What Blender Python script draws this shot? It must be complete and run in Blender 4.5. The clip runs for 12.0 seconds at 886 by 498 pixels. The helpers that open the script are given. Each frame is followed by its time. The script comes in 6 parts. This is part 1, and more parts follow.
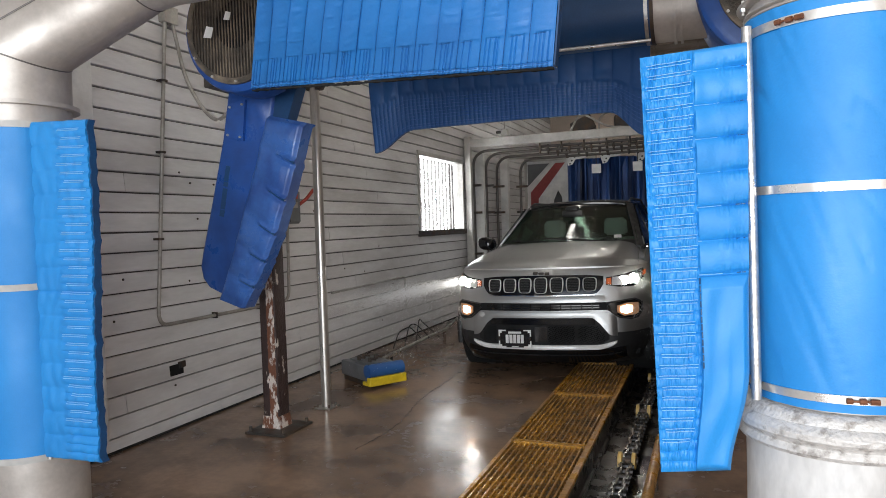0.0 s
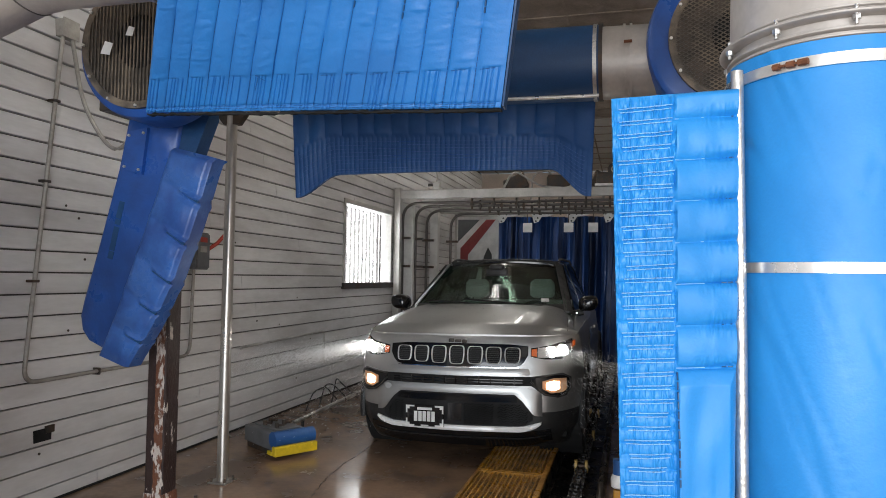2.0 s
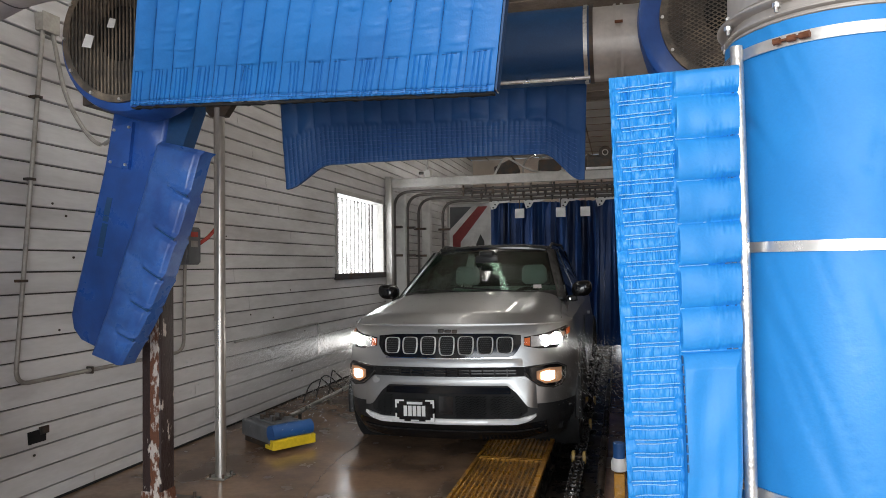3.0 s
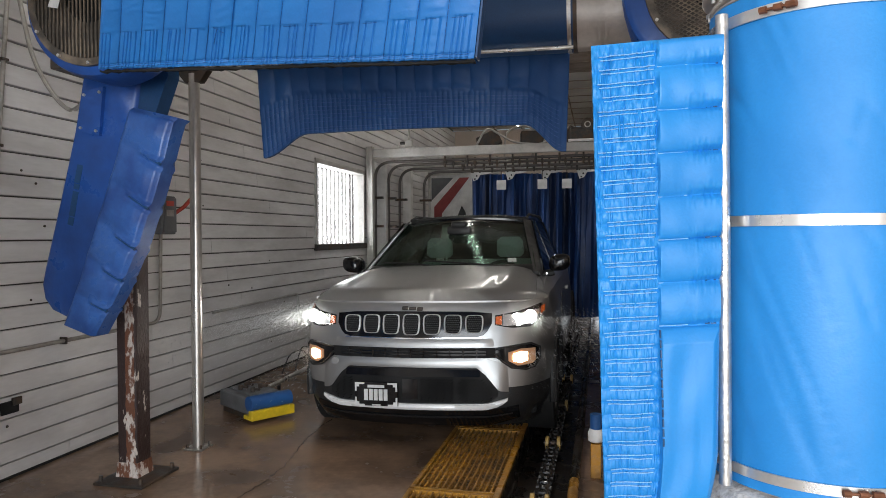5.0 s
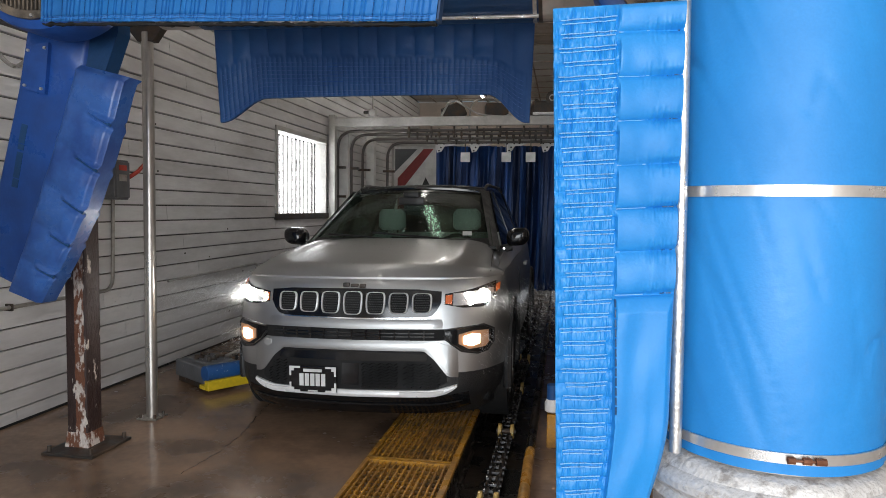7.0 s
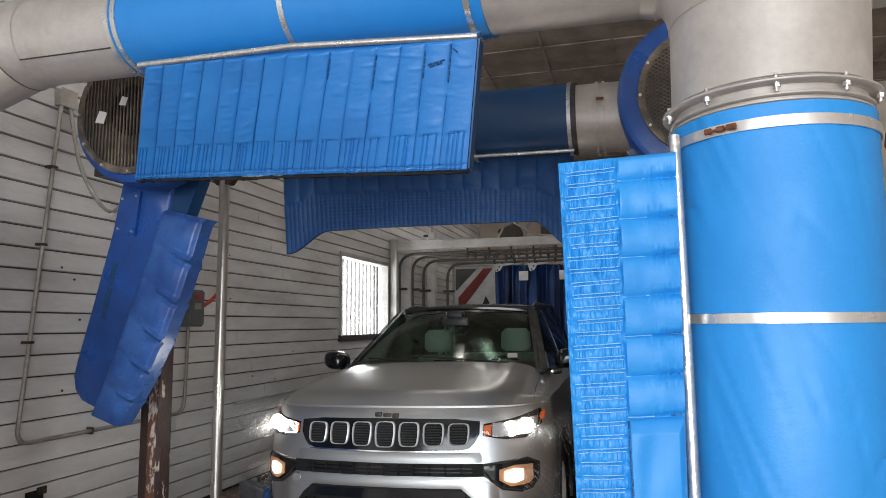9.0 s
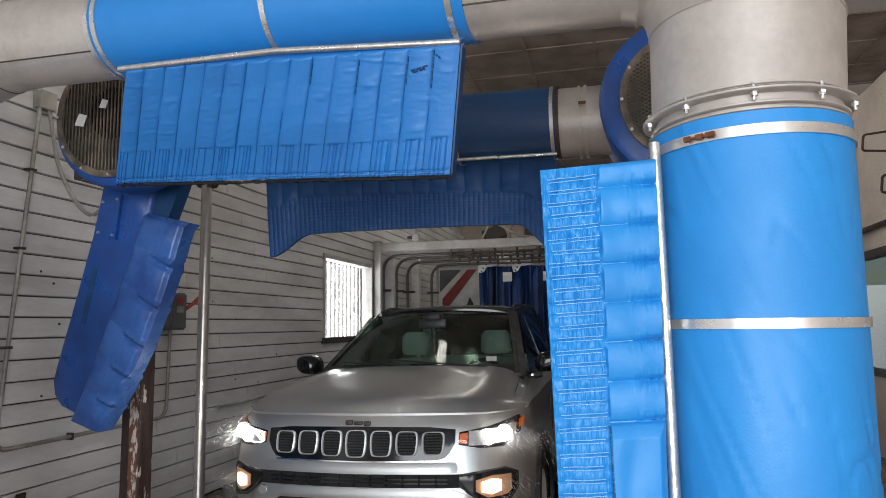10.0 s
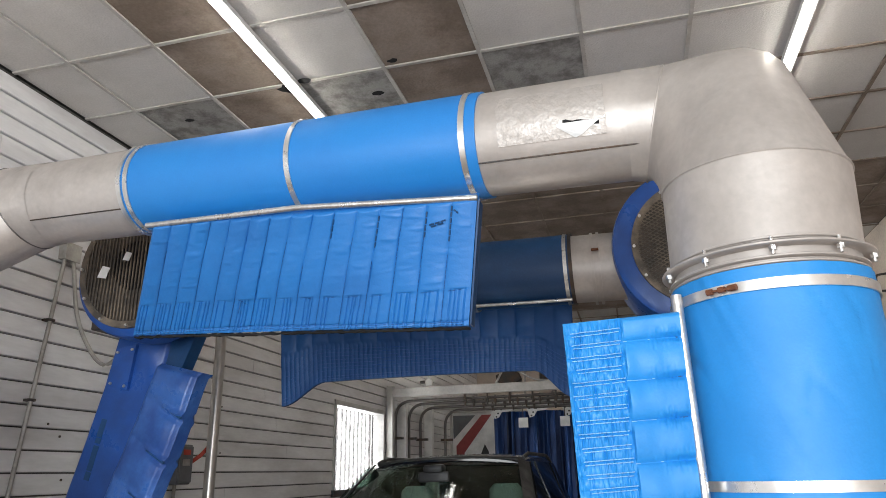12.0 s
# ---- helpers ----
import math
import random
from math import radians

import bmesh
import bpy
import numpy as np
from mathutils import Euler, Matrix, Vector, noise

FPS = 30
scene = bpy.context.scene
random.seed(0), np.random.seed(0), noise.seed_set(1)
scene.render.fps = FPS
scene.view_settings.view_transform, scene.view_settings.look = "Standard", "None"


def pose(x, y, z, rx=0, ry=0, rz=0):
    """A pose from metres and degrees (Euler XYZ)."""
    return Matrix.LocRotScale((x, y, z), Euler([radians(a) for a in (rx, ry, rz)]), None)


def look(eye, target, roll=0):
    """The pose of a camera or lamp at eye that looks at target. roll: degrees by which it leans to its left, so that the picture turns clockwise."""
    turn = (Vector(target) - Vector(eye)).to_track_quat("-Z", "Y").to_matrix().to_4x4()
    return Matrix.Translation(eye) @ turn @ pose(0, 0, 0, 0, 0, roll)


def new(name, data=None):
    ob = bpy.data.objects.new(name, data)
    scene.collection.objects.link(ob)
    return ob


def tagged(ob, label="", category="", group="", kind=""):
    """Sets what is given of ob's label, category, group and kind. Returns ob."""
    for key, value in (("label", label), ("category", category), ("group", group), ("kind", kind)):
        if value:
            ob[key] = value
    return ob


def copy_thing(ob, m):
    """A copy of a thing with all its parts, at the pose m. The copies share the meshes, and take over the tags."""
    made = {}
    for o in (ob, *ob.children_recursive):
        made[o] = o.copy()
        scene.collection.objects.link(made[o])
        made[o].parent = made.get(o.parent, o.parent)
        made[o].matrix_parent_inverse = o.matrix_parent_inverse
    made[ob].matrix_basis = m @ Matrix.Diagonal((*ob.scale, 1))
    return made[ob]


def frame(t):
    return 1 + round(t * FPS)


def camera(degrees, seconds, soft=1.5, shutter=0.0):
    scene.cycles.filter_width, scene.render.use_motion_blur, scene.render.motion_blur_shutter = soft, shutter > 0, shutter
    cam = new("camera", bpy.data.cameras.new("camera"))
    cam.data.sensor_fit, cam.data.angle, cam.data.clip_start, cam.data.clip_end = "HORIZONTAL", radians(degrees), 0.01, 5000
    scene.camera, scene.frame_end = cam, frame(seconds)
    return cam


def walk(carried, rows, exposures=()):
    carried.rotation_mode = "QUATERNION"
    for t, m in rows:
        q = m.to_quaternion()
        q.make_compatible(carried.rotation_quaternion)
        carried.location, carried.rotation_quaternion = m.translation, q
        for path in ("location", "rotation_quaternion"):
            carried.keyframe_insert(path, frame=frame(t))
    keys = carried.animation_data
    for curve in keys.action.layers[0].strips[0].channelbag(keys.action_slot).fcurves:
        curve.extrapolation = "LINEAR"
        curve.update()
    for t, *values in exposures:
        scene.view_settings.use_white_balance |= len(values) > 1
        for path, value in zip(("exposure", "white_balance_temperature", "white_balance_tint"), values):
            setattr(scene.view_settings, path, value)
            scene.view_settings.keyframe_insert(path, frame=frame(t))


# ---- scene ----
cam = camera(66.0, 12.0, soft=0.9)
PATH = [
    (0, (0.257, 0.461, 1.377), (-0.47, 2.323, 1.309), -1.9),
    (0.5, (0.104, 0.491, 1.399), (-0.451, 2.412, 1.366), -0.8),
    (1, (0.104, 0.64, 1.41), (-0.326, 2.593, 1.443), -2.4),
    (1.5, (0.167, 0.809, 1.397), (-0.329, 2.746, 1.348), 0.4),
    (2, (0.124, 0.861, 1.412), (-0.399, 2.79, 1.494), 0.9),
    (2.5, (0.105, 0.883, 1.418), (-0.39, 2.82, 1.469), -0.7),
    (3, (0.102, 0.893, 1.413), (-0.398, 2.829, 1.46), -0.7),
    (5, (0.105, 0.93, 1.415), (-0.344, 2.879, 1.377), -0.3),
    (5.5, (0.112, 0.943, 1.419), (-0.342, 2.891, 1.386), -0.2),
    (6, (0.108, 0.946, 1.407), (-0.343, 2.894, 1.352), 0.3),
    (6.5, (0.108, 0.967, 1.401), (-0.301, 2.922, 1.29), 0.4),
    (7, (0.116, 0.964, 1.399), (-0.228, 2.931, 1.282), 0.7),
    (7.5, (0.124, 0.939, 1.401), (-0.245, 2.903, 1.315), 0.3),
    (9.5, (0.268, 0.78, 1.442), (-0.28, 2.685, 1.708), -0.4),
    (10, (0.254, 0.791, 1.447), (-0.23, 2.718, 1.671), -0.7),
    (10.5, (0.299, 0.817, 1.457), (-0.226, 2.731, 1.704), -0.9),
    (11, (0.295, 0.818, 1.478), (-0.336, 2.685, 1.818), -0.0),
    (11.5, (0.23, 0.786, 1.485), (-0.374, 2.622, 1.999), 0.8),
    (12, (0.229, 0.787, 1.483), (-0.258, 2.623, 2.109), -1.1),
]
walk(cam, [(t, look(eye, target, roll)) for t, eye, target, roll in PATH], exposures=[(0.0, 0.05), (2.5, 0.02), (5.0, -0.05), (7.5, -0.06), (9.5, -0.10), (10.7, -0.20), (11.4, -0.02), (12.0, 0.07)])

# ---- world, daylight and lamps ----
world = bpy.data.worlds.new("overcast_day")
scene.world = world
world.use_nodes = True
wn = world.node_tree.nodes
sky = wn.new("ShaderNodeTexSky")
sky.sky_type, sky.sun_disc = "NISHITA", False
sky.sun_elevation, sky.sun_rotation = radians(50), radians(200)
wn["Background"].inputs["Strength"].default_value = 0.12
world.node_tree.links.new(sky.outputs["Color"], wn["Background"].inputs["Color"])
sun = new("sun", bpy.data.lights.new("sun", "SUN"))
sun.data.energy, sun.data.angle, sun.data.color = 1.0, radians(15), (1.0, 0.97, 0.92)
sun.matrix_world = look((0, -10, 12), (0, 0, 0))
EXIT_LIGHT = 330.0
door_light = new("exit_daylight", bpy.data.lights.new("exit_daylight", "AREA"))
door_light.data.shape, door_light.data.size, door_light.data.size_y = "RECTANGLE", 5.0, 2.5
door_light.data.energy, door_light.data.color = EXIT_LIGHT, (0.93, 0.97, 1.0)
door_light.matrix_world = look((0.35, -2.55, 1.60), (-0.3, 5, 1.1))
window_light = new("window_daylight", bpy.data.lights.new("window_daylight", "AREA"))
window_light.data.shape, window_light.data.size, window_light.data.size_y = "RECTANGLE", 1.05, 1.74
window_light.data.energy, window_light.data.color = 36.0, (0.95, 0.98, 1.0)
window_light.matrix_world = pose(-3.53, 9.59, 1.79, 0, -90, 0)

# ---- materials ----


def link(nt, a, b):
    nt.links.new(a, b)


def mat(name, color, rough=0.5, metal=0.0, dark=None, spread=0.5, scale=3.0, fine=40.0, bump=0.15, grain=0.25,
        coat=0.0, wet=0.0, stretch=(1, 1, 1), per_piece=0.0, edge=(0.42, 0.62)):
    """Two-scale procedural surface: large stains towards dark, fine grain, relief, uneven gloss."""
    m = bpy.data.materials.new(name)
    m.use_nodes = True
    nt = m.node_tree
    n = nt.nodes
    b = n["Principled BSDF"]
    b.inputs["Metallic"].default_value = metal
    tc = n.new("ShaderNodeTexCoord")
    mp = n.new("ShaderNodeMapping")
    mp.inputs["Scale"].default_value = stretch
    link(nt, tc.outputs["Object"], mp.inputs["Vector"])
    big = n.new("ShaderNodeTexNoise")
    big.inputs["Scale"].default_value, big.inputs["Detail"].default_value = scale, 6
    big.inputs["Roughness"].default_value = 0.62
    small = n.new("ShaderNodeTexNoise")
    small.inputs["Scale"].default_value, small.inputs["Detail"].default_value = fine, 4
    for t in (big, small):
        link(nt, mp.outputs["Vector"], t.inputs["Vector"])
    ramp = n.new("ShaderNodeMapRange")
    ramp.inputs["From Min"].default_value, ramp.inputs["From Max"].default_value = edge
    ramp.inputs["To Max"].default_value = spread
    link(nt, big.outputs["Fac"], ramp.inputs["Value"])
    mix = n.new("ShaderNodeMix")
    mix.data_type = "RGBA"
    mix.inputs["A"].default_value = (*color, 1)
    mix.inputs["B"].default_value = (*(dark or [c * 0.55 for c in color]), 1)
    link(nt, ramp.outputs["Result"], mix.inputs["Factor"])
    hsv = n.new("ShaderNodeHueSaturation")
    val = n.new("ShaderNodeMapRange")
    val.inputs["To Min"].default_value, val.inputs["To Max"].default_value = 1 - grain, 1 + grain
    link(nt, small.outputs["Fac"], val.inputs["Value"])
    out = val.outputs["Result"]
    if per_piece:
        info = n.new("ShaderNodeObjectInfo")
        pr = n.new("ShaderNodeMapRange")
        pr.inputs["To Min"].default_value, pr.inputs["To Max"].default_value = 1 - per_piece, 1 + per_piece
        link(nt, info.outputs["Random"], pr.inputs["Value"])
        mul = n.new("ShaderNodeMath")
        mul.operation = "MULTIPLY"
        link(nt, out, mul.inputs[0])
        link(nt, pr.outputs["Result"], mul.inputs[1])
        out = mul.outputs[0]
    link(nt, out, hsv.inputs["Value"])
    link(nt, mix.outputs["Result"], hsv.inputs["Color"])
    link(nt, hsv.outputs["Color"], b.inputs["Base Color"])
    rr = n.new("ShaderNodeMapRange")
    rr.inputs["From Min"].default_value, rr.inputs["From Max"].default_value = 0.35, 0.65
    rr.inputs["To Min"].default_value = max(0.03, rough * (1 - 0.25) - wet)
    rr.inputs["To Max"].default_value = min(1, rough * 1.25)
    link(nt, big.outputs["Fac"], rr.inputs["Value"])
    link(nt, rr.outputs["Result"], b.inputs["Roughness"])
    if coat:
        b.inputs["Coat Weight"].default_value = coat
        b.inputs["Coat Roughness"].default_value = 0.05
    if bump:
        bp = n.new("ShaderNodeBump")
        bp.inputs["Strength"].default_value, bp.inputs["Distance"].default_value = bump, 0.01
        link(nt, small.outputs["Fac"], bp.inputs["Height"])
        link(nt, bp.outputs["Normal"], b.inputs["Normal"])
    return m


def glow(name, color, strength):
    m = bpy.data.materials.new(name)
    m.use_nodes = True
    b = m.node_tree.nodes["Principled BSDF"]
    b.inputs["Base Color"].default_value = (*color, 1)
    b.inputs["Emission Color"].default_value = (*color, 1)
    b.inputs["Emission Strength"].default_value = strength
    return m


def pane_glass(name, tint, gloss=0.12, rough=0.02, drops=0.0):
    m = bpy.data.materials.new(name)
    m.use_nodes = True
    nt = m.node_tree
    n = nt.nodes
    n.remove(n["Principled BSDF"])
    tr, gl, mx = n.new("ShaderNodeBsdfTransparent"), n.new("ShaderNodeBsdfGlossy"), n.new("ShaderNodeMixShader")
    tr.inputs["Color"].default_value = (*tint, 1)
    gl.inputs["Roughness"].default_value = rough
    lw, pw, ma = n.new("ShaderNodeLayerWeight"), n.new("ShaderNodeMath"), n.new("ShaderNodeMath")
    pw.operation, ma.operation = "POWER", "MULTIPLY_ADD"
    pw.inputs[1].default_value = 4.5
    ma.inputs[1].default_value, ma.inputs[2].default_value = 0.85, 0.03 + 0.2 * gloss
    link(nt, lw.outputs["Facing"], pw.inputs[0])
    link(nt, pw.outputs[0], ma.inputs[0])
    link(nt, ma.outputs[0], mx.inputs["Fac"])
    link(nt, tr.outputs[0], mx.inputs[1])
    link(nt, gl.outputs[0], mx.inputs[2])
    if drops:
        tc, no, bp = n.new("ShaderNodeTexCoord"), n.new("ShaderNodeTexNoise"), n.new("ShaderNodeBump")
        mp = n.new("ShaderNodeMapping")
        mp.inputs["Scale"].default_value = (1, 0.6, 0.6)
        no.inputs["Scale"].default_value, no.inputs["Detail"].default_value = 38, 3
        bp.inputs["Strength"].default_value, bp.inputs["Distance"].default_value = drops, 0.02
        link(nt, tc.outputs["Object"], mp.inputs["Vector"])
        link(nt, mp.outputs["Vector"], no.inputs["Vector"])
        link(nt, no.outputs["Fac"], bp.inputs["Height"])
        link(nt, bp.outputs["Normal"], gl.inputs["Normal"])
        link(nt, bp.outputs["Normal"], lw.inputs["Normal"])
    link(nt, mx.outputs[0], n["Material Output"].inputs["Surface"])
    return m


M_siding = mat("painted_siding", (0.73, 0.725, 0.73), 0.5, dark=(0.42, 0.40, 0.395), spread=0.6, scale=1.3, fine=30, bump=0.12, grain=0.10, per_piece=0.05, stretch=(1, 0.35, 1.6))
M_wallback = mat("dark_sheathing", (0.08, 0.075, 0.07), 0.9)
M_plaster = mat("painted_wall", (0.66, 0.56, 0.49), 0.7, dark=(0.38, 0.34, 0.30), spread=0.5, scale=0.9)
M_ceiling = mat("ceiling_tile", (0.67, 0.645, 0.615), 0.8, dark=(0.42, 0.40, 0.37), spread=0.45, scale=0.7, fine=90, bump=0.35, grain=0.16)
M_tile_brown = mat("brown_tile", (0.31, 0.25, 0.205), 0.85, dark=(0.16, 0.12, 0.09), spread=0.8, scale=2.2, fine=60, bump=0.35)
M_tile_grey = mat("speckled_tile", (0.36, 0.35, 0.33), 0.85, dark=(0.16, 0.15, 0.14), spread=0.8, scale=9, fine=80, bump=0.5)
M_tbar = mat("ceiling_bar", (0.52, 0.50, 0.47), 0.45, dark=(0.35, 0.30, 0.25), scale=4)
M_floor = mat("wet_concrete", (0.28, 0.178, 0.115), 0.27, dark=(0.09, 0.06, 0.042), spread=0.9, scale=1.6, fine=26, bump=0.07, grain=0.25, wet=0.09)
M_trench = mat("wet_black_steel", (0.014, 0.013, 0.012), 0.35, dark=(0.04, 0.026, 0.017), spread=0.6, scale=5, wet=0.1)
M_blue = mat("blue_vinyl", (0.017, 0.248, 0.64), 0.50, dark=(0.012, 0.19, 0.52), spread=0.5, scale=2.2, fine=160, bump=0.06, grain=0.07)
# the column's blue vinyl again, the curtain's dimmer light put into a darker base
M_blue_shaded = mat("shaded_blue_vinyl", (0.020, 0.180, 0.52), 0.55, dark=(0.016, 0.135, 0.42), spread=0.6, scale=3.0, fine=140, bump=0.07, grain=0.10)
M_blue_cover = mat("duct_blue_vinyl", (0.018, 0.215, 0.60), 0.50, dark=(0.014, 0.17, 0.52), spread=0.5, scale=2.2, fine=160, bump=0.06, grain=0.07)
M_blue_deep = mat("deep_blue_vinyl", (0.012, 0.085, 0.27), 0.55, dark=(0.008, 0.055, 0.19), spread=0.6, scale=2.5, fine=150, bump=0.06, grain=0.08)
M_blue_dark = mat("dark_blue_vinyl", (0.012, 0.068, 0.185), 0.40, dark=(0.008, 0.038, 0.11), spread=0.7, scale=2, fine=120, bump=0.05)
M_stitch = mat("pale_stitching", (0.27, 0.53, 0.84), 0.7, scale=20, grain=0.2)
M_blue_plastic = mat("moulded_blue_plastic", (0.018, 0.088, 0.36), 0.40, dark=(0.012, 0.05, 0.20), spread=0.8, scale=3.5, fine=55, bump=0.10, grain=0.10, wet=0.08)
M_galv = mat("galvanised_duct", (0.56, 0.52, 0.485), 0.44, 0.45, dark=(0.33, 0.295, 0.27), spread=0.55, scale=2.6, fine=50, bump=0.06, grain=0.10)
M_base = mat("chalky_base_paint", (0.66, 0.65, 0.64), 0.5, 0.1, dark=(0.36, 0.34, 0.32), spread=0.6, scale=3, fine=40, bump=0.1, stretch=(1, 1, 0.4))
M_foil = mat("crinkled_foil", (0.50, 0.465, 0.435), 0.48, 0.4, dark=(0.42, 0.38, 0.345), spread=0.5, scale=18, fine=60, bump=0.35, grain=0.15)
M_peel = mat("flaking_pale_paint", (0.16, 0.06, 0.03), 0.7, dark=(0.62, 0.55, 0.50), spread=1.0, scale=24, fine=90, bump=0.7, grain=0.35, stretch=(1.3, 1.3, 0.5), edge=(0.49, 0.56))
M_crust = mat("corroded_galvanised", (0.66, 0.64, 0.62), 0.55, 0.3, dark=(0.22, 0.19, 0.17), spread=0.7, scale=26, fine=80, bump=0.5, grain=0.25, edge=(0.52, 0.66))
M_alu = mat("worn_aluminium", (0.70, 0.69, 0.67), 0.33, 0.85, dark=(0.42, 0.39, 0.36), spread=0.6, scale=14, fine=120, bump=0.2, grain=0.2)
M_strap = mat("steel_strap", (0.74, 0.73, 0.71), 0.30, 0.8, dark=(0.50, 0.47, 0.43), spread=0.5, scale=9, fine=40, bump=0.03, grain=0.06)
M_steel = mat("bright_pipe", (0.54, 0.52, 0.49), 0.32, 0.85, dark=(0.28, 0.25, 0.22), spread=0.5, scale=6, fine=70, bump=0.008, stretch=(1, 1, 0.25))
M_rustpaint = mat("peeling_column", (0.035, 0.018, 0.016), 0.55, dark=(0.60, 0.54, 0.48), spread=1.0, scale=9, fine=60, bump=0.6, grain=0.35, stretch=(1.7, 1.7, 0.6), edge=(0.60, 0.63))
M_darksteel = mat("dark_steel", (0.045, 0.042, 0.04), 0.5, 0.4, dark=(0.12, 0.07, 0.04), spread=0.6, scale=8, fine=60)
M_rust = mat("rusty_clamp", (0.20, 0.075, 0.035), 0.7, 0.3, scale=30)
M_pipe = mat("grey_water_pipe", (0.12, 0.11, 0.105), 0.4, 0.5, dark=(0.12, 0.11, 0.10), scale=5)
M_conduit = mat("painted_conduit", (0.40, 0.38, 0.35), 0.45, 0.4, dark=(0.20, 0.18, 0.16), scale=6)
M_white_steel = mat("white_painted_steel", (0.50, 0.49, 0.47), 0.45, dark=(0.26, 0.245, 0.23), spread=0.6, scale=2.5)
M_yellow = mat("worn_yellow_paint", (0.50, 0.245, 0.035), 0.38, dark=(0.16, 0.075, 0.02), spread=0.7, scale=7, fine=50, bump=0.3, wet=0.1, per_piece=0.12)
# darker, blotchy yellow for the lower cross bars
M_yellow_dark = mat("dark_yellow_paint", (0.34, 0.16, 0.03), 0.45, dark=(0.05, 0.028, 0.012), spread=0.9, scale=9, fine=50, bump=0.3)
M_yellow_clean = mat("yellow_plastic", (0.78, 0.55, 0.02), 0.4, scale=6)
M_roller = mat("tan_roller_plastic", (0.60, 0.40, 0.13), 0.4, scale=8)
M_grey = mat("grey_enclosure", (0.13, 0.135, 0.145), 0.45, scale=5)
M_red = mat("red_lever", (0.45, 0.05, 0.03), 0.5, scale=10)
M_silver = mat("silver_car_paint", (0.46, 0.465, 0.465), 0.41, 0.90, dark=(0.42, 0.425, 0.425), spread=0.3, scale=0.6, fine=260, bump=0.02, grain=0.05, coat=0.7)
M_black_gloss = mat("gloss_black", (0.008, 0.008, 0.009), 0.12, scale=4, bump=0.0)
M_black = mat("textured_black_plastic", (0.018, 0.018, 0.019), 0.42, scale=9, fine=150, bump=0.3)
M_chrome = mat("chrome_trim", (0.82, 0.82, 0.83), 0.14, 1.0, scale=3, bump=0.0, grain=0.03)
M_satin = mat("satin_silver_trim", (0.86, 0.86, 0.86), 0.32, 0.25, scale=3, bump=0.02, grain=0.04)
M_tyre = mat("wet_rubber", (0.02, 0.02, 0.021), 0.45, scale=12, wet=0.1)
M_seat = mat("pale_leather", (0.52, 0.54, 0.53), 0.5, scale=3, fine=120)
M_dash = mat("dark_dashboard", (0.025, 0.026, 0.027), 0.6, scale=6, fine=180, bump=0.2)
M_white = mat("white_plastic", (0.80, 0.80, 0.79), 0.45, scale=4, grain=0.05)
M_mesh = mat("grimy_grille", (0.09, 0.078, 0.066), 0.6, 0.5, dark=(0.30, 0.24, 0.18), spread=0.8, scale=6)
M_grime = mat("caked_grime", (0.045, 0.036, 0.03), 0.8, dark=(0.13, 0.105, 0.085), spread=0.8, scale=9, fine=60, bump=0.5)
# near-black, puts the shade of openings, gaps and recesses into colour
M_void = mat("near_black", (0.006, 0.006, 0.0065), 0.95, bump=0.0)
M_reflector = mat("lamp_reflector", (0.55, 0.55, 0.56), 0.35, 0.7, scale=12, fine=60, bump=0.1)
# blue plastic with scuffs, lightened for the light on the outlet's face
M_blue_lit_scuffed = mat("lit_scuffed_blue_plastic", (0.045, 0.135, 0.42), 0.38, dark=(0.018, 0.065, 0.26), spread=0.9, scale=4.5, fine=60, bump=0.12, grain=0.14, wet=0.08)
M_amber = glow("amber_lens", (0.70, 0.13, 0.01), 0.22)
M_head = glow("headlamp_led", (1.0, 0.97, 0.90), 110.0)
M_foglit = glow("lit_fog_reflector", (0.42, 0.23, 0.13), 0.20)
M_fog = glow("fog_lamp_bulb", (1.0, 0.66, 0.40), 9.0)
M_tube = glow("fluorescent_tube", (1.0, 0.97, 0.90), 21.0)
M_sky = glow("bright_outdoors", (1.0, 1.0, 1.0), 7.0)
M_entry = glow("dim_daylight", (0.9, 0.95, 1.0), 1.0)
M_lens = pane_glass("clear_lens", (0.92, 0.92, 0.92), 0.1)
M_windscreen = pane_glass("wet_windscreen", (0.56, 0.70, 0.62), 0.30, 0.03, drops=0.05)
M_sideglass = pane_glass("tinted_glass", (0.50, 0.53, 0.51), 0.1)
M_clear = pane_glass("window_glass", (0.95, 0.96, 0.96), 0.05)
M_cloth = mat("blue_wash_cloth", (0.010, 0.048, 0.18), 0.6, dark=(0.004, 0.012, 0.045), spread=0.8, scale=2.5, stretch=(1, 1, 0.3), wet=0.1, per_piece=0.75)
M_blind = bpy.data.materials.new("translucent_blind")
M_blind.use_nodes = True
M_blind.node_tree.nodes.remove(M_blind.node_tree.nodes["Principled BSDF"])
blind_shade = M_blind.node_tree.nodes.new("ShaderNodeBsdfTransparent")
blind_shade.inputs["Color"].default_value = (0.37, 0.36, 0.363, 1)
link(M_blind.node_tree, blind_shade.outputs[0], M_blind.node_tree.nodes["Material Output"].inputs["Surface"])
M_bannerred = mat("red_banner_print", (0.30, 0.045, 0.045), 0.5, scale=3)
M_spray = bpy.data.materials.new("water_spray")
M_spray.use_nodes = True
spray_nodes = M_spray.node_tree.nodes
spray_nodes.remove(spray_nodes["Principled BSDF"])
near_side, far_side, both = (spray_nodes.new("ShaderNode" + k) for k in ("BsdfDiffuse", "BsdfTranslucent", "AddShader"))
for shader in (near_side, far_side):
    shader.inputs["Color"].default_value = (0.46, 0.47, 0.48, 1)
link(M_spray.node_tree, near_side.outputs[0], both.inputs[0])
